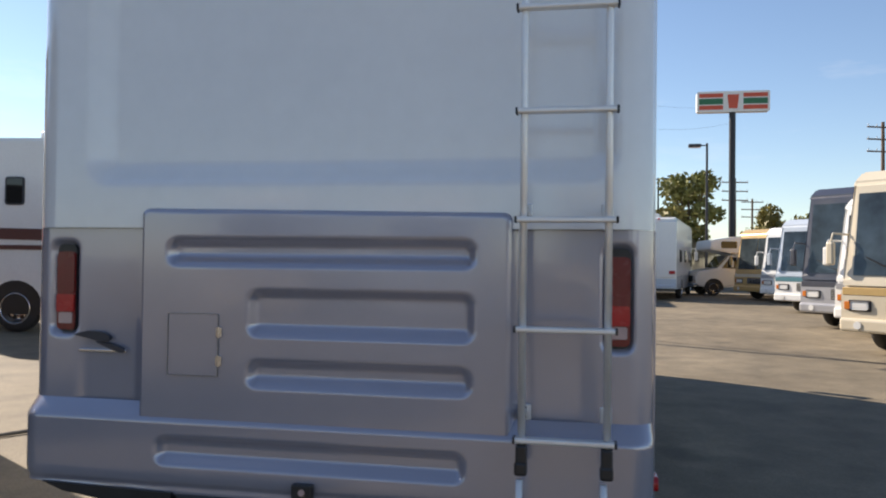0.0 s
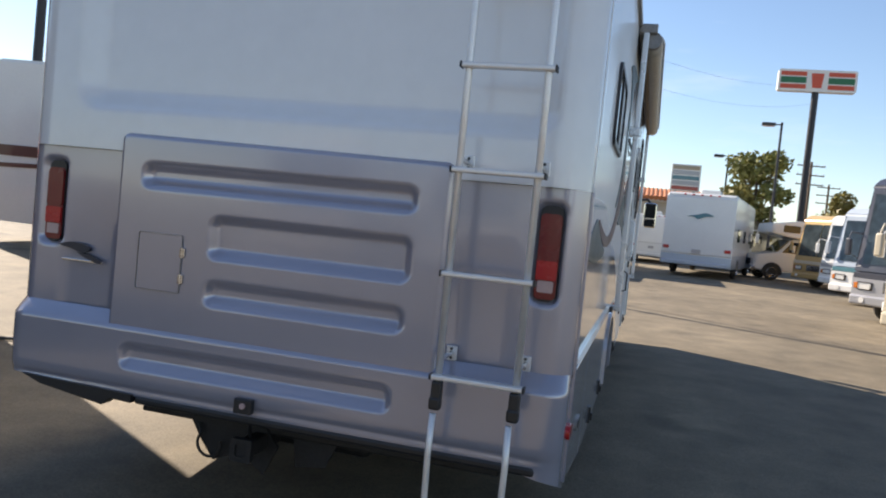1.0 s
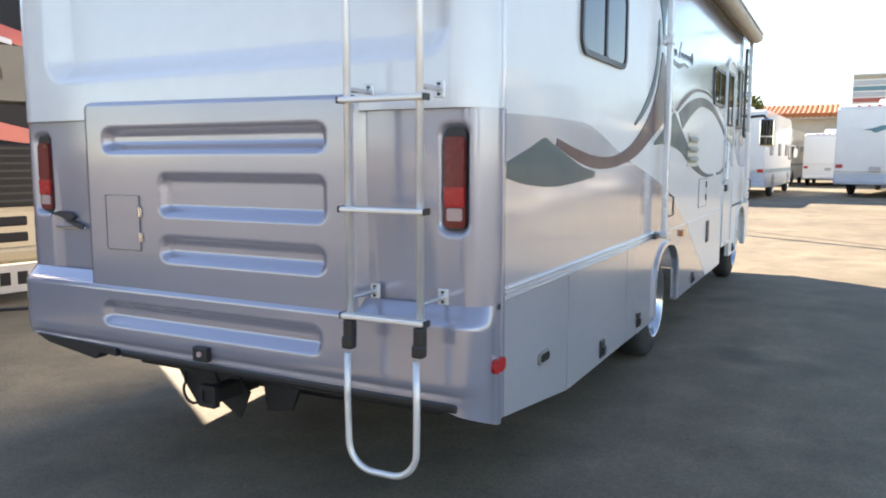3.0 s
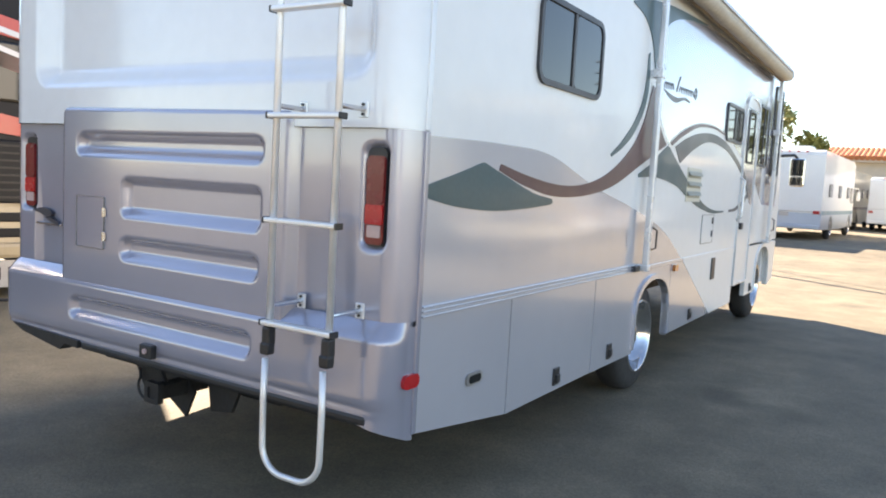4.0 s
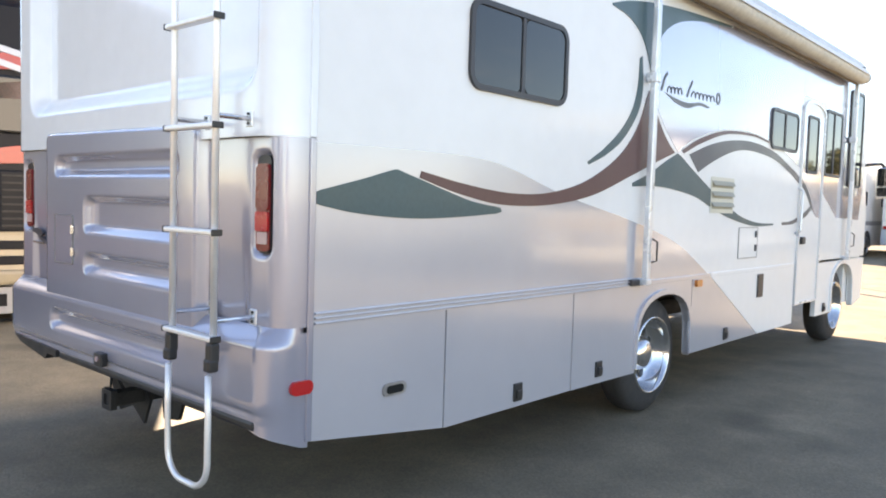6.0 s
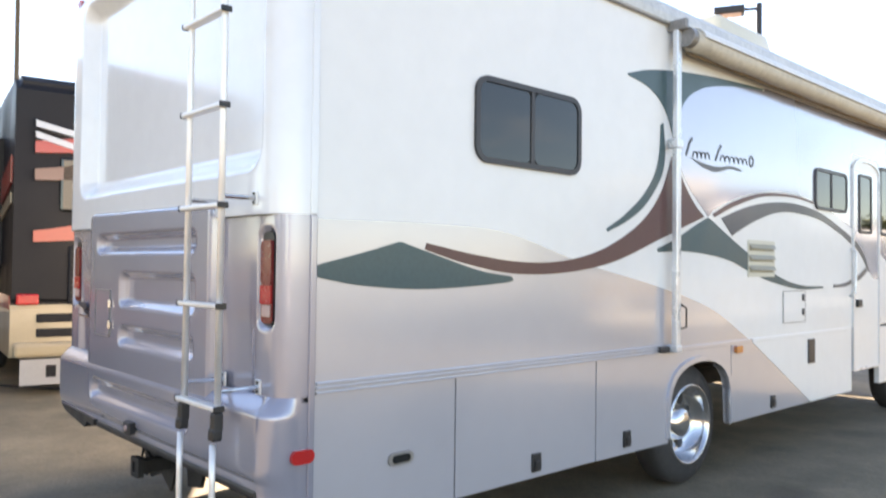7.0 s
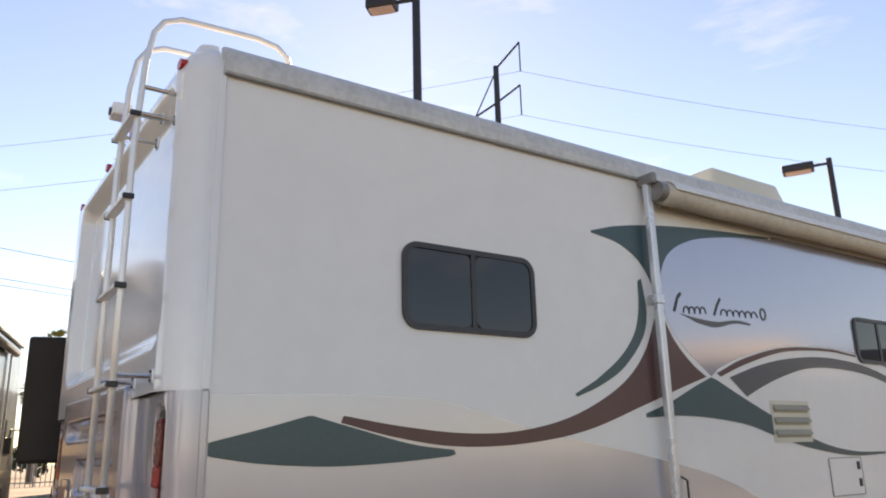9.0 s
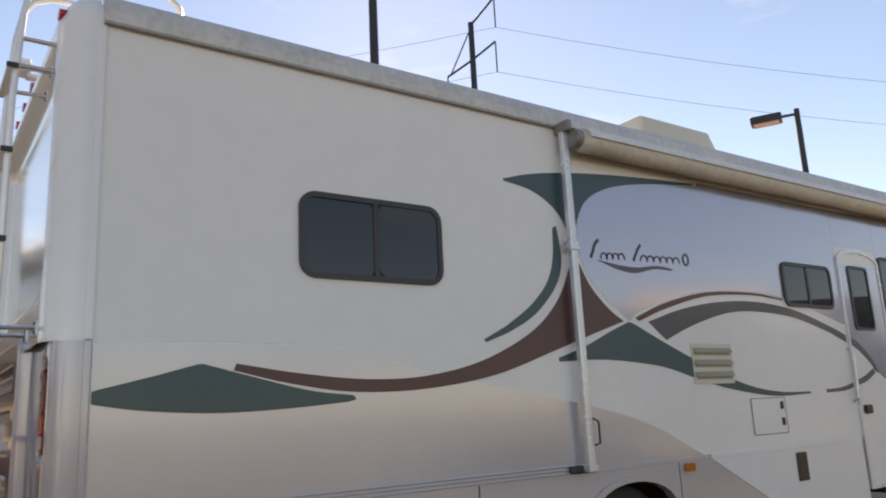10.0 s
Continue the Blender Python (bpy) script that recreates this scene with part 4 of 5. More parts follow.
def coach(label, L, H, upper, lower, band=None, front_low=None, W=2.5, windows=3, ladder=False, badge=None, split=1.15, group="parked coaches", stripes=(), rear_dark=False, roof_colour=P_WHITE):
    """A motorhome round the origin: tail at y = 0, nose at y = L, wheels on z = 0."""
    c = root("parked_motorhome", (0, 0, 0), label, "motorhome", group)
    w = W / 2
    low = prism([(0.0, 0.42), (0.02, split), (L + 0.02, split), (L + 0.02, 0.5), (L - 0.1, 0.40), (L * 0.5, 0.36)], -w, w)
    bmesh.ops.bevel(low, geom=[e for e in low.edges if abs(e.verts[0].co.x - e.verts[1].co.x) > 1], offset=0.05, segments=2, affect="EDGES")
    body = part("lower_body", low, lower, c)
    up = prism([(0.02, split), (0.06, H - 0.12), (0.2, H), (L - 0.55, H), (L - 0.25, H - 0.22), (L - 0.02, split + 0.1), (L, split)], -w + 0.01, w - 0.01)
    bmesh.ops.bevel(up, geom=[e for e in up.edges if abs(e.verts[0].co.x - e.verts[1].co.x) > 1 or e.verts[0].co.z > H - 0.3 and e.verts[1].co.z > H - 0.3], offset=0.06, segments=3, affect="EDGES")
    nose_edges = [e for e in up.edges if all(v.co.y > L - 0.62 and abs(v.co.x) > w - 0.09 for v in e.verts) and abs(e.verts[0].co.z - e.verts[1].co.z) > 0.5]
    bmesh.ops.bevel(up, geom=nose_edges, offset=0.14, segments=4, affect="EDGES")
    part("upper_body", up, upper, c)
    # nose: split windscreen, grille, lamps, bumper, wipers
    def on_nose(z):
        t = (z - split - 0.1) / (H - 0.22 - split - 0.1)
        return L - 0.02 - 0.23 * t
    z0, z1 = split + 0.22, H - 0.42
    for x0, x1 in ((-w + 0.19, -0.012), (0.012, w - 0.19)):
        bm = bmesh.new()
        v = [bm.verts.new(p) for p in ((x0, on_nose(z0) + 0.015, z0), (x1, on_nose(z0) + 0.015, z0), (x1, on_nose(z1) + 0.015, z1), (x0, on_nose(z1) + 0.015, z1))]
        f = bm.faces.new(v)
        bmesh.ops.solidify(bm, geom=[f], thickness=0.02)
        bmesh.ops.recalc_face_normals(bm, faces=bm.faces[:])
        pane = part("windscreen", bm, WINDSCREEN, c)
        part("wiper", rod(((x0 + x1) / 2 - 0.3, on_nose(z0) + 0.03, z0 + 0.03), ((x0 + x1) / 2 + 0.3, on_nose(z0 + 0.3) + 0.03, z0 + 0.32), 0.012, 6), BLACK, pane)
    part("grille", box(-0.45, 0.45, L + 0.015, L + 0.035, 0.72, 0.98, 0.01), FRAMEGREY, c)
    bump = part("front_bumper", box(-w, w, L - 0.1, L + 0.10, 0.38, 0.62, 0.05, 3), front_low or lower, c)
    part("nose_band", box(-w + 0.02, w - 0.02, L + 0.005, L + 0.028, 1.02, 1.16, 0.01, 1), band or FRAMEGREY, c)
    for z in (0.76, 0.82, 0.88, 0.94):
        part("grille_bar", box(-0.43, 0.43, L + 0.03, L + 0.045, z - 0.012, z + 0.012), CHROME, c)
    for s in (-1, 1):
        x = s * (w - 0.34)
        hl = part("headlamp", box(x - 0.2, x + 0.2, L + 0.005, L + 0.035, 0.74, 0.94, 0.03), FRAMEGREY, c)
        part("lamp_glass", box(x - 0.16, x + 0.16, L + 0.03, L + 0.05, 0.77, 0.91, 0.03), LAMP, hl)
        part("indicator", box(s * (w - 0.11) - 0.05, s * (w - 0.11) + 0.05, L + 0.005, L + 0.04, 0.77, 0.91, 0.01), AMBER, c)
        part("fog_lamp", rod((x, L + 0.08, 0.5), (x, L + 0.115, 0.5), 0.07, 14), LAMP, bump)
    for s in (-1, 1):
        mir = part("mirror", tube([(s * w, L - 0.2, 2.1), (s * (w + 0.14), L + 0.05, 2.12), (s * (w + 0.17), L + 0.08, 1.95)], 0.02, 8), upper, c)
        part("mirror_head", box(s * (w + 0.17) - 0.07, s * (w + 0.17) + 0.07, L + 0.02, L + 0.12, 1.55, 1.96, 0.03), upper, mir)
        # side windows and the cab window
        for k in range(windows):
            y = L * (0.16 + 0.56 * k / max(1, windows - 1))
            win = part("side_window", prism(rrect(y, y + 0.85, split + 0.62, split + 1.12, 0.07), s * w - 0.012, s * w + 0.012), FRAMEGREY, c)
            part("pane", prism(rrect(y + 0.03, y + 0.82, split + 0.65, split + 1.09, 0.05), s * w - 0.02, s * w + 0.018), DARKGLASS, win)
        part("cab_window", prism([(L - 1.35, split + 0.45), (L - 0.30, split + 0.45), (L - 0.48, split + 1.12), (L - 1.35, split + 1.12)], s * w - 0.015, s * w + 0.012), DARKGLASS, c)
        for mat_s, y0, y1, za, zb, h in stripes:
            part("stripe", prism(spline([(y0, za), (y0 * 0.6 + y1 * 0.4, (za + zb) / 2 + 0.08), (y1, zb)], 6) + spline([(y1, zb - h), (y0 * 0.6 + y1 * 0.4, (za + zb) / 2 + 0.08 - h), (y0, za - h)], 6), s * w - 0.01, s * w + 0.007), mat_s, c)
        for y, nm in ((L * 0.27, "wheel"), (L - 1.25, "wheel")):
            part("wheel_well", prism([(y + 0.5 * math.cos(a), 0.42 + 0.5 * math.sin(a)) for a in np.linspace(-0.2, math.pi + 0.2, 14)], s * w - 0.02, s * w + 0.004), BLACK, c)
            wheel(c, (s * (w + 0.008), y, 0.42), 0.42, 0.24, s, segs=24)
    if band:
        for s in (-1, 1):
            part("band", box(s * w - 0.006, s * w + 0.006, 0.1, L - 0.1, split - 0.05, split + 0.10), band, c)
    # tail: lamps, window, bumper, marks
    for x in (-w + 0.16, w - 0.16):
        part("tail_lamp", box(x - 0.11, x + 0.11, -0.022, 0.03, 0.98, 1.10, 0.02), RED_LENS, c)
    part("rear_bumper", box(-w + 0.03, w - 0.03, -0.08, 0.06, 0.42, 0.58, 0.04), lower, c)
    if rear_dark:
        part("engine_grille", box(-0.75, 0.75, -0.012, 0.05, 0.98, 1.62, 0.02), P_BLACK, c)
        for z in np.arange(1.03, 1.6, 0.075):
            part("grille_slat", box(-0.72, 0.72, -0.028, 0.0, float(z), float(z) + 0.02), STEEL, c)
        part("rear_window", box(-0.85, 0.85, -0.0, 0.07, 2.0, 2.6, 0.03), DARKGLASS, c)
        part("mud_flap", box(-w + 0.1, w - 0.1, -0.02, 0.0, 0.12, 0.40, 0.004, 1), P_GREY, c, "wide pale flap with dark unreadable marks")
        for x in np.arange(-0.95, 0.9, 0.17):
            part("flap_mark", box(float(x), float(x) + 0.1, -0.026, -0.019, 0.2, 0.33), P_BLACK, c)
    else:
        part("plate", box(-0.16, 0.16, -0.03, 0.04, 0.86, 1.02, 0.005, 1), P_GREY, c)
    if badge:
        part("rear_mark", prism(spline([(-0.45, H * 0.72), (-0.1, H * 0.74), (0.2, H * 0.765), (0.5, H * 0.735), (0.2, H * 0.72), (-0.05, H * 0.69), (-0.2, H * 0.715)], 4), 0.0, 0.06, "y"), badge, c, "plain coloured rear mark")
    if ladder:
        la = part("ladder", rod((0.80, -0.13, 0.75), (0.80, -0.10, H + 0.1), 0.016), ALU, c)
        part("ladder_rail", rod((1.12, -0.13, 0.75), (1.12, -0.10, H + 0.1), 0.016), ALU, la)
        part("ladder_foot", tube([(0.80, -0.13, 0.76), (0.82, -0.13, 0.68), (0.88, -0.13, 0.64), (1.04, -0.13, 0.64), (1.10, -0.13, 0.68), (1.12, -0.13, 0.76)], 0.016), ALU, la)
        for z in np.arange(0.95, H, 0.33):
            part("rung", rod((0.79, -0.125, float(z)), (1.13, -0.125, float(z)), 0.013), ALU, la)
        for z in (1.15, 1.9, 2.7):
            part("standoff", rod((0.80, -0.12, z), (0.80, 0.05, z), 0.01), BLACK, la)
            part("standoff", rod((1.12, -0.12, z), (1.12, 0.05, z), 0.01), BLACK, la)
    for y in (L * 0.25, L * 0.62):
        part("roof_unit", box(-0.38, 0.38, y, y + 1.0, H - 0.02, H + 0.28, 0.08, 3), roof_colour, c)
    for k in range(5):
        part("roof_lamp", box(-0.6 + 0.3 * k - 0.04, -0.6 + 0.3 * k + 0.04, 0.05, 0.14, H - 0.10, H - 0.05, 0.01, 1), RED_LENS, c)
    return c


def facing(x, y, heading, L=0.0):
    """Tail (L = 0) or nose (L = the length) on (x, y), nose towards the heading, in degrees from +x."""
    return Matrix.Translation((x, y, G)) @ Euler((0, 0, radians(heading - 90))).to_matrix().to_4x4() @ Matrix.Translation((0, -L, 0))


# the slanting row across the lane
H1 = 222
place(coach("cream and gold motorhome parked nose-out in the row", 10, 3.25, P_CREAM, P_CREAM, P_GOLD, stripes=((P_GOLD, 1, 9, 1.3, 1.9, 0.2),)), facing(5.35, 13.7, H1, 10))
place(coach("white motorhome parked nose-out between others", 9.5, 3.1, P_WHITE, P_WHITE, P_GREY), facing(6.35, 17.4, H1, 9.5))
place(coach("navy and silver motorhome parked nose-out in the row", 10.5, 3.5, P_NAVY, P_GREY, P_NAVY, roof_colour=P_BLACK, stripes=((P_GREY, 1, 9, 1.3, 2.0, 0.25),)), facing(6.2, 19.6, H1, 10.5))
place(coach("pale blue motorhome parked nose-out in the row", 9.5, 3.1, P_PALE, P_WHITE, P_BLUE), facing(7.1, 26.2, H1, 9.5))
place(coach("plain white motorhome parked nose-out in the row", 9.5, 3.15, P_WHITE, P_WHITE, P_GREY), facing(8.1, 33.0, H1, 9.5))
place(coach("gold brown motorhome parked nose-out in the row", 10, 3.2, P_GOLD, P_GOLD, P_CREAM, front_low=P_GOLD, roof_colour=P_BLACK), facing(7.45, 36.0, 212, 10))
place(coach("dark brown motorhome behind a white one", 10, 3.15, P_DARK, P_TAN, P_BROWN), facing(4.9, 48.0, 250, 10))
place(coach("white motorhome seen from behind with a teal mark", 9, 3.1, P_WHITE, P_PALE, P_PALE, badge=P_BLUE, split=0.80), facing(2.40, 34.0, 79) @ Matrix.Scale(1.16, 4))
# far side of the lane
place(coach("white motorhome with pale blue bands seen from behind", 9.5, 3.3, P_WHITE, P_PALE, P_BLUE, split=1.0), facing(-2.50, 31.0, 88))
place(coach("white motorhome standing beside another in the lane", 9.5, 3.3, P_WHITE, P_WHITE, P_GREY), facing(-5.45, 28.2, 88))
place(coach("cream motorhome far along the lane", 9.5, 3.2, P_CREAM, P_TAN, P_BROWN), facing(-2.6, 46.0, 88))
place(coach("white motorhome far along the lane", 8.5, 2.9, P_WHITE, P_WHITE, P_GREY), facing(0.55, 47.0, 88))
# beside the silver motorhome
red = coach("black and red coach with tan skirts and a slide-out", 10.5, 3.5, P_BLACK, P_TAN, P_RED, W=2.6, ladder=True, rear_dark=True, split=0.98, stripes=((P_RED, 0.2, 7, 2.6, 1.6, 0.3), (P_TAN, 0.2, 6, 2.2, 1.4, 0.12)))
part("slide_out", box(-1.75, -1.2, 1.3, 5.6, 1.38, 2.94, 0.04), P_UMBER, red, "dark slide-out room")
for a, b, c, m in ((-1.1, 2.75, 0.9, P_RED), (-1.1, 2.45, 0.4, P_BROWN), (-1.1, 1.78, 1.0, P_RED)):
    part("tail_stripe", prism(spline([(a, b), (-0.2, b + 0.12), (c, b - 0.1)], 5) + spline([(c, b - 0.22), (-0.2, b - 0.08), (a, b - 0.12)], 5), 0.0, 0.07, "y"), m, red)
for x, z, m in ((0.96, 2.72, P_GREY), (0.96, 1.62, P_CREAM)):
    part("sticker", prism([(x + 0.13 * math.cos(a), z + 0.10 * math.sin(a)) for a in np.linspace(0, 2 * math.pi, 20, endpoint=False)], -0.03, 0.07, "y"), m, red, "oval pale sticker")
for x0, z0, x1, z1 in ((-1.1, 2.98, 0.5, 2.62), (-1.1, 2.86, 0.3, 2.46)):
    part("tail_pinstripe", prism([(x0, z0), (x1, z1), (x1, z1 - 0.05), (x0, z0 - 0.07)], -0.02, 0.07, "y"), P_GREY, red, "pale slanting stripe")
for z in (0.68, 0.84):
    part("skirt_slot", box(-1.05, 0.55, -0.012, 0.05, z - 0.05, z + 0.045, 0.015), P_BLACK, red, "dark slot in the tan skirt")
place(red, facing(-6.03, 4.69, 172))
cross = coach("white motorhome with brown stripes standing crosswise", 7.5, 3.45, P_WHITE, P_WHITE, None, windows=0, stripes=((P_BROWN, 0.1, 7.2, 1.85, 1.62, 0.2), (P_BROWN, 0.2, 5.8, 1.5, 1.42, 0.08)))
for y0, y1 in ((1.8, 2.15), (3.9, 4.9)):
    win = part("side_window", prism(rrect(y0, y1, 2.25, 2.75, 0.06), 1.24, 1.262), FRAMEGREY, cross)
    part("pane", prism(rrect(y0 + 0.03, y1 - 0.03, 2.28, 2.72, 0.05), 1.24, 1.268), DARKGLASS, win)
place(cross, facing(-13.75, 14.5, 8) @ Matrix.Scale(1.14, 4))
gold = coach("tan and brown coach in sun with rolled awnings", 10.5, 3.85, P_DARK, P_BROWN, P_TAN, windows=4, stripes=((P_TAN, 0.5, 9, 1.7, 1.3, 0.2), (P_CREAM, 1.5, 9.5, 1.2, 1.0, 0.1)))
for y0, y1 in ((0.8, 4.2), (5.0, 8.6)):
    ro = part("rolled_awning", rod((1.36, y0, 3.6), (1.36, y1, 3.6), 0.10, 14), P_DARK, gold)
    part("awning_hood", box(1.24, 1.5, y0 - 0.05, y1 + 0.05, 3.68, 3.74, 0.02), P_TAN, ro)
    for y in (y0 + 0.03, y1 - 0.03):
        part("awning_arm", box(1.27, 1.31, y - 0.03, y + 0.03, 1.0, 3.6, 0.008, 1), PALEALU, gold)
part("slide_out", box(1.2, 1.62, 4.3, 4.9, 1.0, 2.9, 0.03), P_BROWN, gold)
place(gold, facing(-6.6, 0.25, 166))
# a row out of view behind the walk, added to be mirrored in the silver motorhome
for x, y, a, colours, h in ((-8.2, -12.5, 84, (P_WHITE, P_CREAM, P_GOLD), 3.3), (-3.9, -13.0, 86, (P_WHITE, P_WHITE, P_BLUE), 3.1), (0.6, -12.6, 88, (P_TAN, P_CREAM, P_BROWN), 3.4), (4.9, -13.2, 90, (P_WHITE, P_PALE, P_GREY), 3.2), (10.5, -9.0, 130, (P_WHITE, P_WHITE, P_RED), 3.2)):
    place(coach("pale motorhome out of view across the lot, added for paint reflections", 9.0, h, *colours), facing(x, y, a, 9.0))
tagged(part("ground_hose", tube([(-7.4, 3.3, G + 0.02), (-6.4, 4.0, G + 0.02), (-5.5, 5.0, G + 0.02), (-4.8, 5.5, G + 0.02), (-4.3, 6.4, G + 0.02), (-4.9, 7.6, G + 0.02), (-6.2, 8.1, G + 0.02)], 0.016, 8), BLACK), "black hose lying on the asphalt", "hose")


# Mostly hidden coaches, added so that their shadows cover the strip beside them.
place(coach("dark brown coach mostly hidden behind others, added to shade the ground", 10, 3.3, P_DARK, P_BROWN, P_TAN), facing(-17.4, 6.6, 172))
place(coach("dark grey coach mostly hidden behind others, added to shade the ground", 10, 3.3, P_BLACK, P_TAN, P_GREY), facing(-28.6, 8.2, 172))


def van_camper():
    """A white van-cab camper with an overhanging sleeping box."""
    c = root("camper_van", (0, 0, 0), "white van-cab camper with a sleeping box over the cab", "camper", "parked coaches")
    bm = prism([(0, 0.55), (0, 2.95), (5.1, 3.0), (6.3, 2.8), (6.35, 2.35), (5.0, 2.1), (4.7, 0.5)], -1.15, 1.15)
    bmesh.ops.bevel(bm, geom=bm.edges[:], offset=0.05, segments=2, affect="EDGES")
    part("box_body", bm, P_WHITE, c)
    bm = prism([(4.6, 0.5), (4.6, 2.15), (5.3, 2.05), (5.85, 1.4), (6.9, 1.2), (7.0, 0.55), (6.5, 0.42)], -0.98, 0.98)
    bmesh.ops.bevel(bm, geom=bm.edges[:], offset=0.06, segments=2, affect="EDGES")
    part("cab", bm, P_WHITE, c)
    part("windscreen", prism([(5.36, 2.0), (5.90, 1.40), (5.93, 1.43), (5.40, 2.03)], -0.85, 0.85), WINDSCREEN, c)
    part("grille", box(-0.4, 0.4, 6.96, 7.03, 0.7, 1.0, 0.02), BLACK, c)
    part("bumper", box(-0.98, 0.98, 6.9, 7.12, 0.42, 0.62, 0.04), CHROME, c)
    for s in (-1, 1):
        part("headlamp", box(s * 0.7 - 0.2, s * 0.7 + 0.2, 6.94, 7.02, 0.75, 0.98, 0.03), LAMP, c)
        part("cab_window", prism([(4.8, 1.4), (5.7, 1.4), (5.3, 1.95), (4.8, 1.95)], s * 0.98 - 0.01, s * 0.98 + 0.012), DARKGLASS, c)
        part("bunk_window", prism(rrect(5.0, 5.8, 2.4, 2.75, 0.06), s * 1.15 - 0.01, s * 1.15 + 0.012), DARKGLASS, c)
        part("side_window", prism(rrect(1.5, 2.6, 1.6, 2.2, 0.06), s * 1.15 - 0.01, s * 1.15 + 0.012), DARKGLASS, c)
        part("stripe", box(s * 1.15 - 0.004, s * 1.15 + 0.007, 0.2, 4.6, 1.2, 1.3), P_TAN, c)
        for y in (1.3, 6.1):
            part("wheel_well", prism([(y + 0.48 * math.cos(a), 0.4 + 0.48 * math.sin(a)) for a in np.linspace(-0.2, math.pi + 0.2, 14)], s * 1.0 - 0.02, s * 1.0 + 0.005), BLACK, c)
            wheel(c, (s * 1.02, y, 0.38), 0.38, 0.22, s, segs=24)
        part("mirror", box(s * 1.2 - 0.08, s * 1.2 + 0.08, 5.2, 5.3, 1.45, 1.8, 0.02), P_WHITE, c)
    return c


place(van_camper(), facing(5.3, 41.0, 190, 7))


# ---- lamps, signs, poles ----
DARKPOLE = mat("dark bronze pole paint", (0.03, 0.03, 0.035), 0.45, metal=0.3, vary=0.15)
WOODPOLE = mat("weathered pole wood", (0.13, 0.09, 0.06), 0.85, vary=0.3, scale=4, fine=60)
SIGNWHITE = mat("sign white", (0.78, 0.77, 0.73), 0.4, vary=0.04)
SIGNRED = mat("sign red orange", (0.62, 0.09, 0.04), 0.4, vary=0.05)
SIGNGREEN = mat("sign green", (0.02, 0.16, 0.07), 0.4, vary=0.05)


def lot_lamp(x, y, h, arm_az, n=1, size=1.0):
    c = root("lot_lamp", (x, y, G), "dark square-headed lamp post of the lot", "lamp post", "lot lamps")
    part("post", rod((x, y, G), (x, y, h), 0.085, 12, r2=0.065), DARKPOLE, c)
    part("base", rod((x, y, G), (x, y, G + 0.7), 0.26, 20), mat("post footing concrete", (0.42, 0.40, 0.36), 0.85, vary=0.2, scale=6), c)
    for k in range(n):
        a = radians(arm_az + 180 * k)
        d = Vector((math.cos(a), math.sin(a), 0))
        p = Vector((x, y, h - 0.12))
        arm = part("arm", rod(p, p + d * 0.35, 0.035, 8), DARKPOLE, c)
        head = box(-0.35 * size, 0.35 * size, -0.2 * size, 0.2 * size, -0.10, 0.08, 0.03)
        bmesh.ops.transform(head, matrix=Matrix.Translation(p + d * (0.33 + 0.35 * size)) @ Euler((0, 0, a)).to_matrix().to_4x4(), verts=head.verts[:])
        hd = part("head", head, DARKPOLE, c)
        lens = box(-0.28 * size, 0.28 * size, -0.15 * size, 0.15 * size, -0.125, -0.09, 0.01)
        bmesh.ops.transform(lens, matrix=Matrix.Translation(p + d * (0.33 + 0.35 * size)) @ Euler((0, 0, a)).to_matrix().to_4x4(), verts=lens.verts[:])
        part("lens", lens, CLEAR_LENS, hd)
    return c


lot_lamp(-5.44, 19.2, 7.82, 207)
lot_lamp(-5.95, 7.975, 8.58, 222, 1, 0.72)
lot_lamp(6.8, 45.6, 8.45, 180)
lot_lamp(5.4, 60.0, 8.1, 180, 2)

# tall roadside sign: striped panel on a post, its emblem kept as plain shapes
sx, sy, sz = 10.75, 60.0, 13.75
sign = root("roadside_sign", (sx, sy, G), "tall roadside sign with orange, green and red stripes", "sign")
part("post", rod((sx, sy, G), (sx, sy, sz - 0.7), 0.24, 16), DARKPOLE, sign)
cab = part("cabinet", prism(rrect(sx - 2.6, sx + 2.6, sz - 0.78, sz + 0.78, 0.16), sy - 0.3, sy + 0.3, "y"), SIGNWHITE, sign)
for x0, x1 in ((sx - 2.45, sx - 0.72), (sx + 0.72, sx + 2.45)):
    for z0, z1, m in ((0.32, 0.62, SIGNRED), (-0.20, 0.24, SIGNGREEN), (-0.6, -0.28, SIGNRED)):
        part("stripe", box(x0, x1, sy - 0.315, sy - 0.29, sz + z0, sz + z1, 0.02, 1), m, cab)
part("emblem", prism([(sx - 0.42, sz + 0.52), (sx + 0.42, sz + 0.52), (sx + 0.30, sz - 0.52), (sx - 0.30, sz - 0.52)], sy - 0.32, sy - 0.29, "y"), SIGNRED, cab, "plain red block")


def utility_pole(x, y, h, az, arms=3):
    c = root("utility_pole", (x, y, G), "weathered wooden utility pole with crossarms", "utility pole", "utility poles")
    part("post", rod((x, y, G), (x, y, h), 0.17, 10, r2=0.11), WOODPOLE, c)
    d = Vector((math.cos(radians(az)), math.sin(radians(az)), 0))
    for k in range(arms):
        p = Vector((x, y, h - 0.4 - 0.9 * k))
        arm = part("crossarm", rod(p - d * 1.3, p + d * 1.3, 0.06, 6), WOODPOLE, c)
        for s in (-1.2, -0.5, 0.5, 1.2):
            part("insulator", rod(p + d * s, p + d * s + Vector((0, 0, 0.22)), 0.04, 6), PALEALU, arm)
    return c


utility_pole(14.6, 80, 10.2, 10)
utility_pole(21.5, 61, 12.2, 20)
utility_pole(19.5, 96, 9.5, 10)

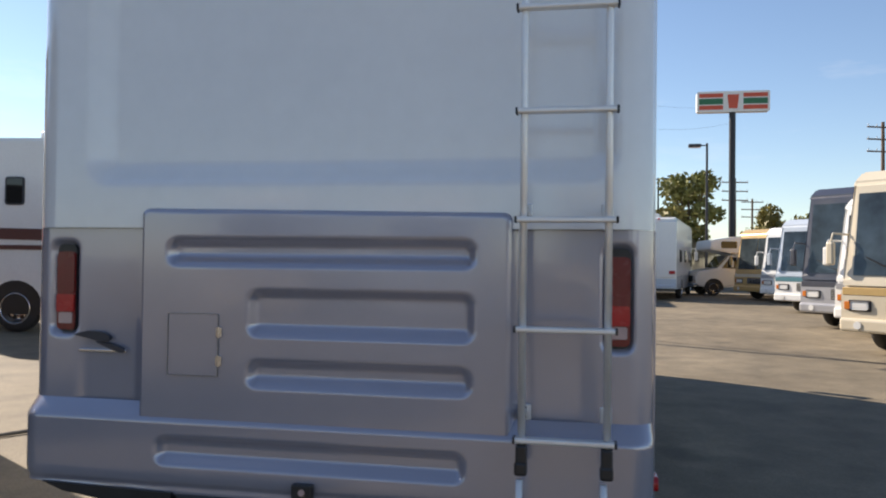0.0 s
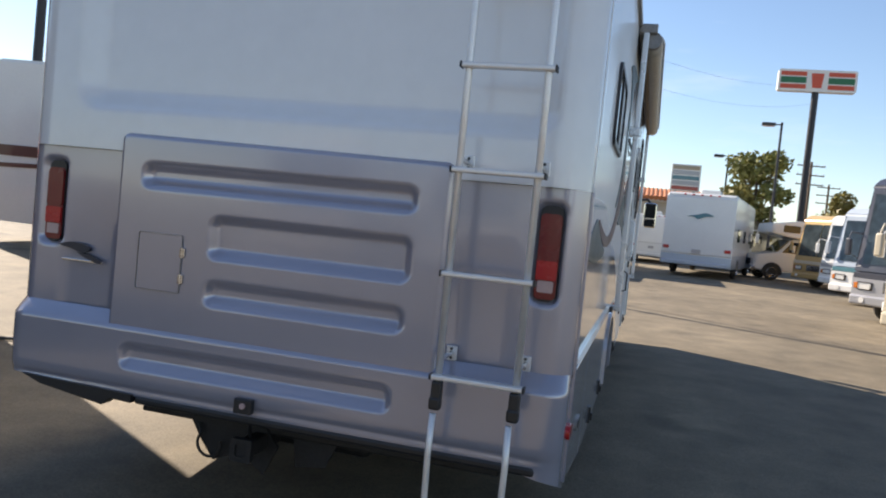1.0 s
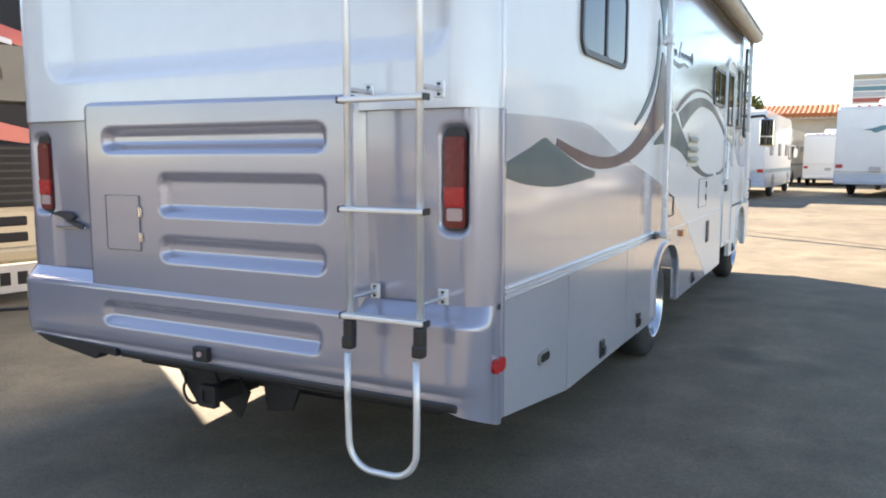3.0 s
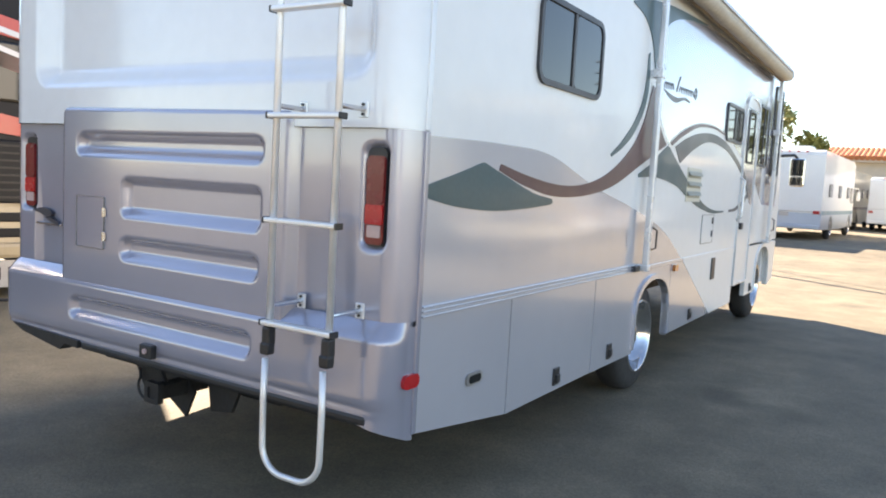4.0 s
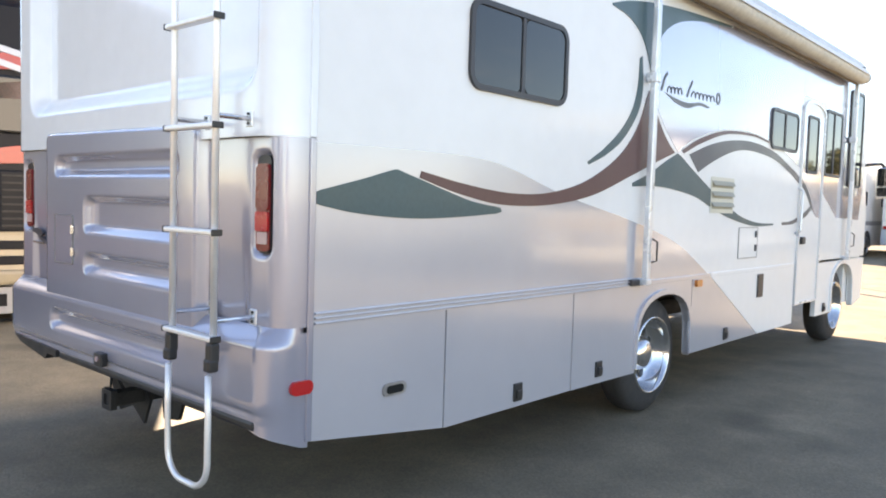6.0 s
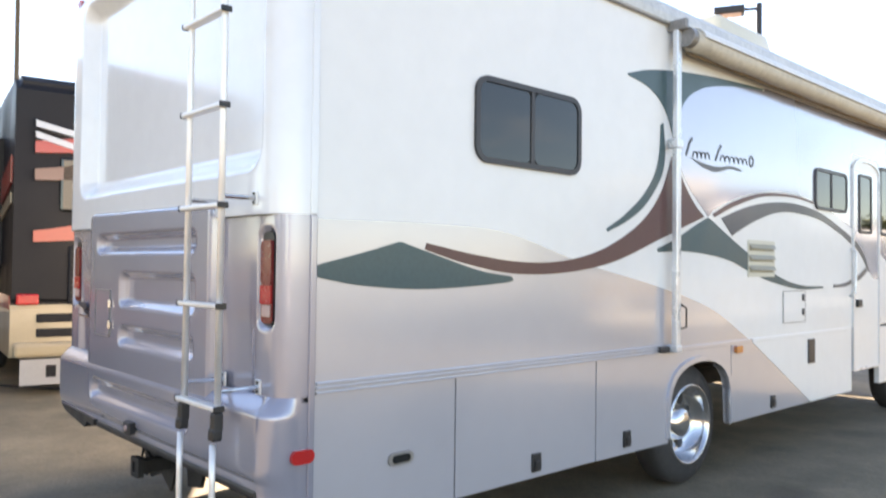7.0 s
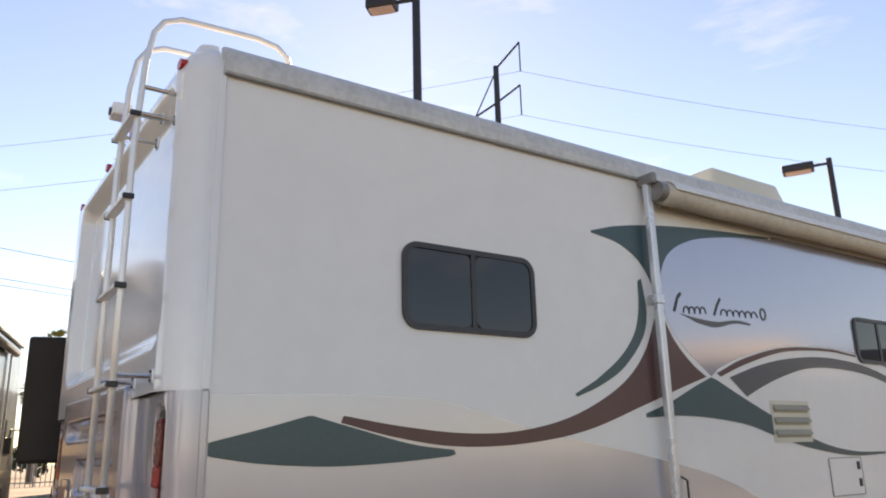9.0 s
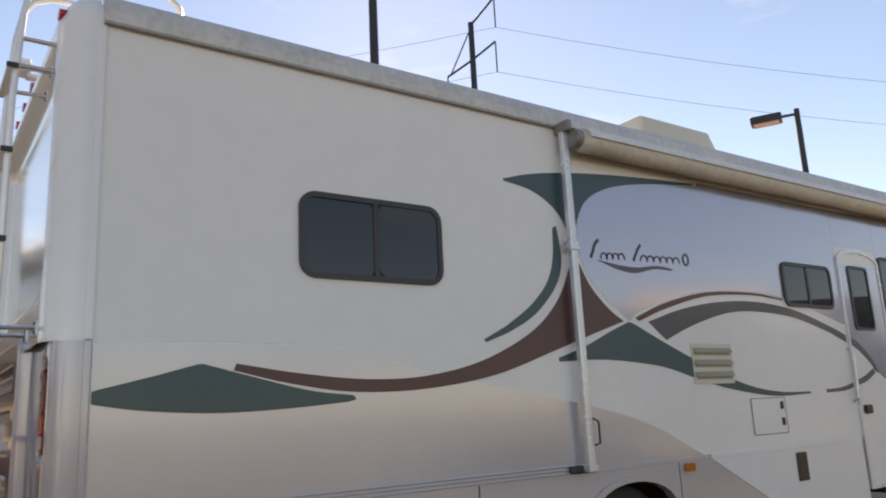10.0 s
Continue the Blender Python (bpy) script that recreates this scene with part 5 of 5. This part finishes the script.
# steel power pole with raking arms, and its wires
px_, py_ = -19.9, 21.05
py = root("power_pole", (px_, py_, G), "tall dark steel power pole with raking wire arms", "power pole")
part("post", rod((px_, py_, G), (px_, py_, 17.45), 0.18, 12, r2=0.12), DARKPOLE, py)
ax = Vector((math.cos(radians(50)), math.sin(radians(50)), 0))
base = Vector((px_, py_, 0))
for z, s, rise, ln in ((17.35, 1, 1.2, 1.05), (15.75, 1, 0.75, 1.0), (15.75, -1, -0.7, 1.1)):
    p = base + Vector((0, 0, z))
    q = p + ax * ln * s + Vector((0, 0, rise))
    arm = part("arm", rod(p, q, 0.05, 8), DARKPOLE, py)
    part("insulator", rod(q, q - Vector((0, 0, 1.4 if s > 0 else 0.5)), 0.03, 8), DARKPOLE, arm)
part("brace", rod(base + Vector((0, 0, 17.25)), base - ax * 0.95 + Vector((0, 0, 15.15)), 0.03, 8), DARKPOLE, py)


def wire(p, q, sag, r=0.012):
    p, q = Vector(p), Vector(q)
    pts = [p.lerp(q, k / 24) - Vector((0, 0, sag * 4 * (k / 24) * (1 - k / 24))) for k in range(25)]
    return tagged(part("overhead_wire", tube(pts, r, 5), DARKPOLE), "thin dark overhead power wire", "wire", "overhead wires")


tip = base + ax * 1.05 + Vector((0, 0, 17.15))
tip2 = base + ax * 1.0 + Vector((0, 0, 15.1))
wire(tip, tip + Vector((35, 65, 2)), 4, 0.008)
wire(tip2, tip2 + Vector((35, 65, 2)), 4, 0.008)
wire(tip, tip + Vector((-45, -60, 0)), 3, 0.008)
wire(tip2, tip2 + Vector((-45, -60, 0)), 3, 0.008)
wire((-30, -40, 14.2), (-62, 45, 14.0), 0.5, 0.02)
wire((-30, -40, 12.4), (-62, 45, 12.2), 0.5, 0.02)
wire((-30, -40, 12.0), (-62, 45, 11.8), 0.5, 0.02)

# ---- planting ----
LEAF = mat("olive green leaves", (0.20, 0.20, 0.055), 0.6, vary=0.45, scale=1.2, fine=7)
LEAF2 = mat("yellowing leaves", (0.22, 0.19, 0.05), 0.6, vary=0.4, scale=1.0, fine=6)
DARKLEAF = mat("dark hedge leaves", (0.035, 0.055, 0.022), 0.65, vary=0.4, scale=0.8, fine=6)
BARK = mat("grey brown bark", (0.11, 0.085, 0.06), 0.9, vary=0.3, scale=8, fine=60, bump=0.4)


def leaf_cloud(centres, count, size, seed):
    """Leaves as small tilted four-sided blades scattered in several soft clumps."""
    rng = np.random.default_rng(seed)
    V, F = [], []
    for k in range(count):
        cx, cy, cz, r = centres[rng.integers(len(centres))]
        d = rng.normal(size=3)
        d /= np.linalg.norm(d)
        p = np.array((cx, cy, cz)) + d * r * rng.uniform(0.35, 1.0) ** 0.6 * np.array((1, 1, 0.85))
        a, b = rng.normal(size=3), rng.normal(size=3)
        a /= np.linalg.norm(a)
        b -= a * a.dot(b)
        b /= np.linalg.norm(b)
        s = size * rng.uniform(0.6, 1.4)
        i = len(V)
        V += [tuple(p - a * s), tuple(p + b * s * 0.45), tuple(p + a * s), tuple(p - b * s * 0.45)]
        F.append((i, i + 1, i + 2, i + 3))
    me = bpy.data.meshes.new("leaves")
    me.from_pydata(V, [], F)
    bm = bmesh.new()
    bm.from_mesh(me)
    bpy.data.meshes.remove(me)
    return bm


def tree(x, y, h, spread, material, label, seed, count=2600, leaf=0.16):
    rng = random.Random(seed)
    c = root("tree", (x, y, G), label, "tree")
    trunk = tube([(x, y, G), (x + 0.1, y, h * 0.25), (x - 0.05, y, h * 0.5), (x, y, h * 0.75)], [0.2, 0.16, 0.12, 0.05], 8)
    centres = []
    for k in range(20):
        a, z = rng.uniform(0, 6.28), h * rng.uniform(0.42, 0.93)
        s = spread * rng.uniform(0.25, 0.8) * (1.1 - abs(z / h - 0.62))
        q = (x + s * math.cos(a), y + s * math.sin(a), z)
        tube([(x, y, h * 0.35), ((x + q[0]) / 2, (y + q[1]) / 2, (h * 0.4 + z) / 2), q], [0.07, 0.05, 0.02], 5, trunk)
        centres.append((*q, spread * rng.uniform(0.28, 0.46)))
    part("trunk", trunk, BARK, c)
    part("crown", leaf_cloud(centres, count, leaf, seed), material, c, "uneven crown of small leaves")
    return c


tree(6.4, 50.0, 7.2, 2.25, LEAF, "olive green street tree behind the coaches", 3, 3600, 0.2)
tree(5.0, 48.5, 4.9, 1.7, LEAF2, "low yellow-green palm-like tree", 5, 1500, 0.25)
tree(14.5, 62.0, 5.9, 2.6, LEAF2, "yellowing tree beyond the row", 7, 2200, 0.22)
tree(16.8, 60.0, 5.2, 2.4, LEAF, "green tree beyond the row", 8, 2200, 0.22)
tree(-6.2, 53.0, 7.2, 2.6, LEAF, "green tree beyond the lane", 9, 2600, 0.22)


def palm(x, y, h, spread, seed):
    rng = random.Random(seed)
    c = root("palm_tree", (x, y, G), "tall thin fan palm with a ragged crown", "palm", "palms")
    part("trunk", tube([(x, y, G), (x + 0.25, y, h * 0.5), (x, y, h)], [0.22, 0.15, 0.13], 8), BARK, c)
    for k in range(58):
        a, e = rng.uniform(0, 6.28), rng.uniform(-1.1, 1.15)
        d = Vector((math.cos(a) * math.cos(e), math.sin(a) * math.cos(e), math.sin(e)))
        side = d.cross(Vector((0, 0, 1))).normalized()
        base_p, ln = Vector((x, y, h)), spread * rng.uniform(0.75, 1.05)
        bm = rod(base_p, base_p + d * ln * 0.55, 0.03, 5)
        for j in range(-5, 6):
            w = d * math.cos(j * 0.2) + side * math.sin(j * 0.2)
            p0, p1 = base_p + d * ln * 0.5, base_p + d * ln * 0.5 + w * ln * 0.5 - Vector((0, 0, 0.10 * ln * rng.random()))
            n = w.cross(d) if j else Vector((0, 0, 1))
            t = side * 0.075 * spread
            v = [bm.verts.new(q) for q in (p0 - t * 0.3, (p0 + p1) / 2 - t * 0.5, p1, (p0 + p1) / 2 + t * 0.5)]
            bm.faces.new(v)
        part("frond", bm, LEAF, c)
    return c


palm(-45.8, 12.6, 19.7, 2.4, 4)
palm(-112, 17.2, 17.2, 2.3, 6)
palm(-60, 9.5, 6.6, 1.8, 10)

# hedge and tree line round the lot
rng = random.Random(11)
line = []
for k in range(150):
    a = radians(rng.uniform(60, 200))
    d = rng.uniform(84, 110) if math.degrees(a) > 150 else rng.uniform(105, 130)
    line.append((d * math.cos(a), d * math.sin(a), rng.uniform(0.6, 2.4), rng.uniform(1.2, 2.6)))
tagged(part("distant_trees", leaf_cloud(line, 13000, 0.55, 12), DARKLEAF), "dark line of distant trees and hedges", "trees", kind="stuff")

# iron fence along the far edge of the lot
fx = -52.0
fence = root("fence", (fx, 10, G), "pale iron picket fence along the lot's edge", "fence")
FENCE = mat("pale fence paint", (0.30, 0.29, 0.27), 0.5, metal=0.3, vary=0.1)
part("rail", box(fx - 0.03, fx + 0.03, -2, 24, 1.55, 1.62), FENCE, fence)
part("rail", box(fx - 0.03, fx + 0.03, -2, 24, 0.12, 0.19), FENCE, fence)
picket = part("picket", box(fx - 0.02, fx + 0.02, -0.025, 0.025, G, 1.8), FENCE, fence)
for k in range(90):
    p = new("picket", picket.data)
    p.parent, p.matrix_parent_inverse = fence, picket.matrix_parent_inverse
    p.location.y = -2 + 0.28 * k
for k in range(8):
    part("post", box(fx - 0.05, fx + 0.05, -2 + 3.6 * k - 0.05, -2 + 3.6 * k + 0.05, G, 1.95), FENCE, fence)

# low building with a tiled roof and a sign board on it
STUCCO = mat("pale stucco", (0.55, 0.50, 0.43), 0.85, vary=0.1, scale=2, fine=40)
TILE = mat("orange clay roof tiles", (0.42, 0.15, 0.06), 0.8, vary=0.25, scale=2, fine=9, per_object=0.1)
bx0, bx1, by0 = -4.9, 7.5, 64.0
shop = root("building", (0, by0, G), "low pale stucco building with an orange tiled roof", "building")
part("wall", box(bx0, bx1, by0, by0 + 9, G, 4.4), STUCCO, shop)
part("eave", box(bx0 - 0.5, bx1 + 0.5, by0 - 0.7, by0 + 9.5, 4.35, 4.55), STUCCO, shop)
part("roof_slope", prism([(by0 - 0.75, 4.56), (by0 + 4.5, 5.5), (by0 + 9.6, 4.56)], bx0 - 0.5, bx1 + 0.5), TILE, shop)
barrel = part("roof_tile_course", rod((bx0 - 0.5, by0 - 0.8, 4.62), (bx0 - 0.5, by0 + 4.5, 5.57), 0.19, 8), TILE, shop)
for k in range(1, 37):
    t = new("roof_tile_course", barrel.data)
    t.parent, t.matrix_parent_inverse = shop, barrel.matrix_parent_inverse
    t.location.x = 0.35 * k
for x in (-5.0, -1.5, 2.0, 5.5):
    win = part("window", box(x - 0.9, x + 0.9, by0 - 0.05, by0 + 0.1, 1.2, 3.0, 0.03, 1), FRAMEGREY, shop)
    part("pane", box(x - 0.8, x + 0.8, by0 - 0.06, by0 + 0.05, 1.3, 2.9), DARKGLASS, win)
board = root("sign_board", (2.6, 62.2, G), "tall panel sign with coloured unreadable rows", "sign")
part("panel", box(1.5, 3.7, 62.0, 62.3, 5.25, 7.35, 0.05), SIGNWHITE, board)
for k, m in enumerate((P_TAN, P_GREY, P_BLUE, P_GREY, P_RED)):
    part("sign_strip", box(1.6, 3.6, 61.97, 62.02, 6.95 - 0.40 * k, 7.24 - 0.40 * k, 0.02, 1), m, board)
for x in (1.9, 3.3):
    part("post", rod((x, 62.15, G), (x, 62.15, 5.3), 0.12, 10), DARKPOLE, board)

# thin dark line across the lane and small patches
lane_line = bmesh.new()
r2 = random.Random(21)
pts = [(-3.0 + 0.3 * k, 19.1 - 0.237 * k + r2.uniform(-0.04, 0.04)) for k in range(44)]
for (x0, y0), (x1, y1) in zip(pts, pts[1:]):
    v = [lane_line.verts.new(p) for p in ((x0, y0 - 0.03, G + 0.004), (x1, y1 - 0.03, G + 0.004), (x1, y1 + 0.03, G + 0.004), (x0, y0 + 0.03, G + 0.004))]
    lane_line.faces.new(v)
tagged(part("dark_lane_line", lane_line, mat("dark line tone", (0.035, 0.032, 0.03), 0.7, vary=0.3)), "thin dark line across the asphalt lane", "joint", kind="structure")
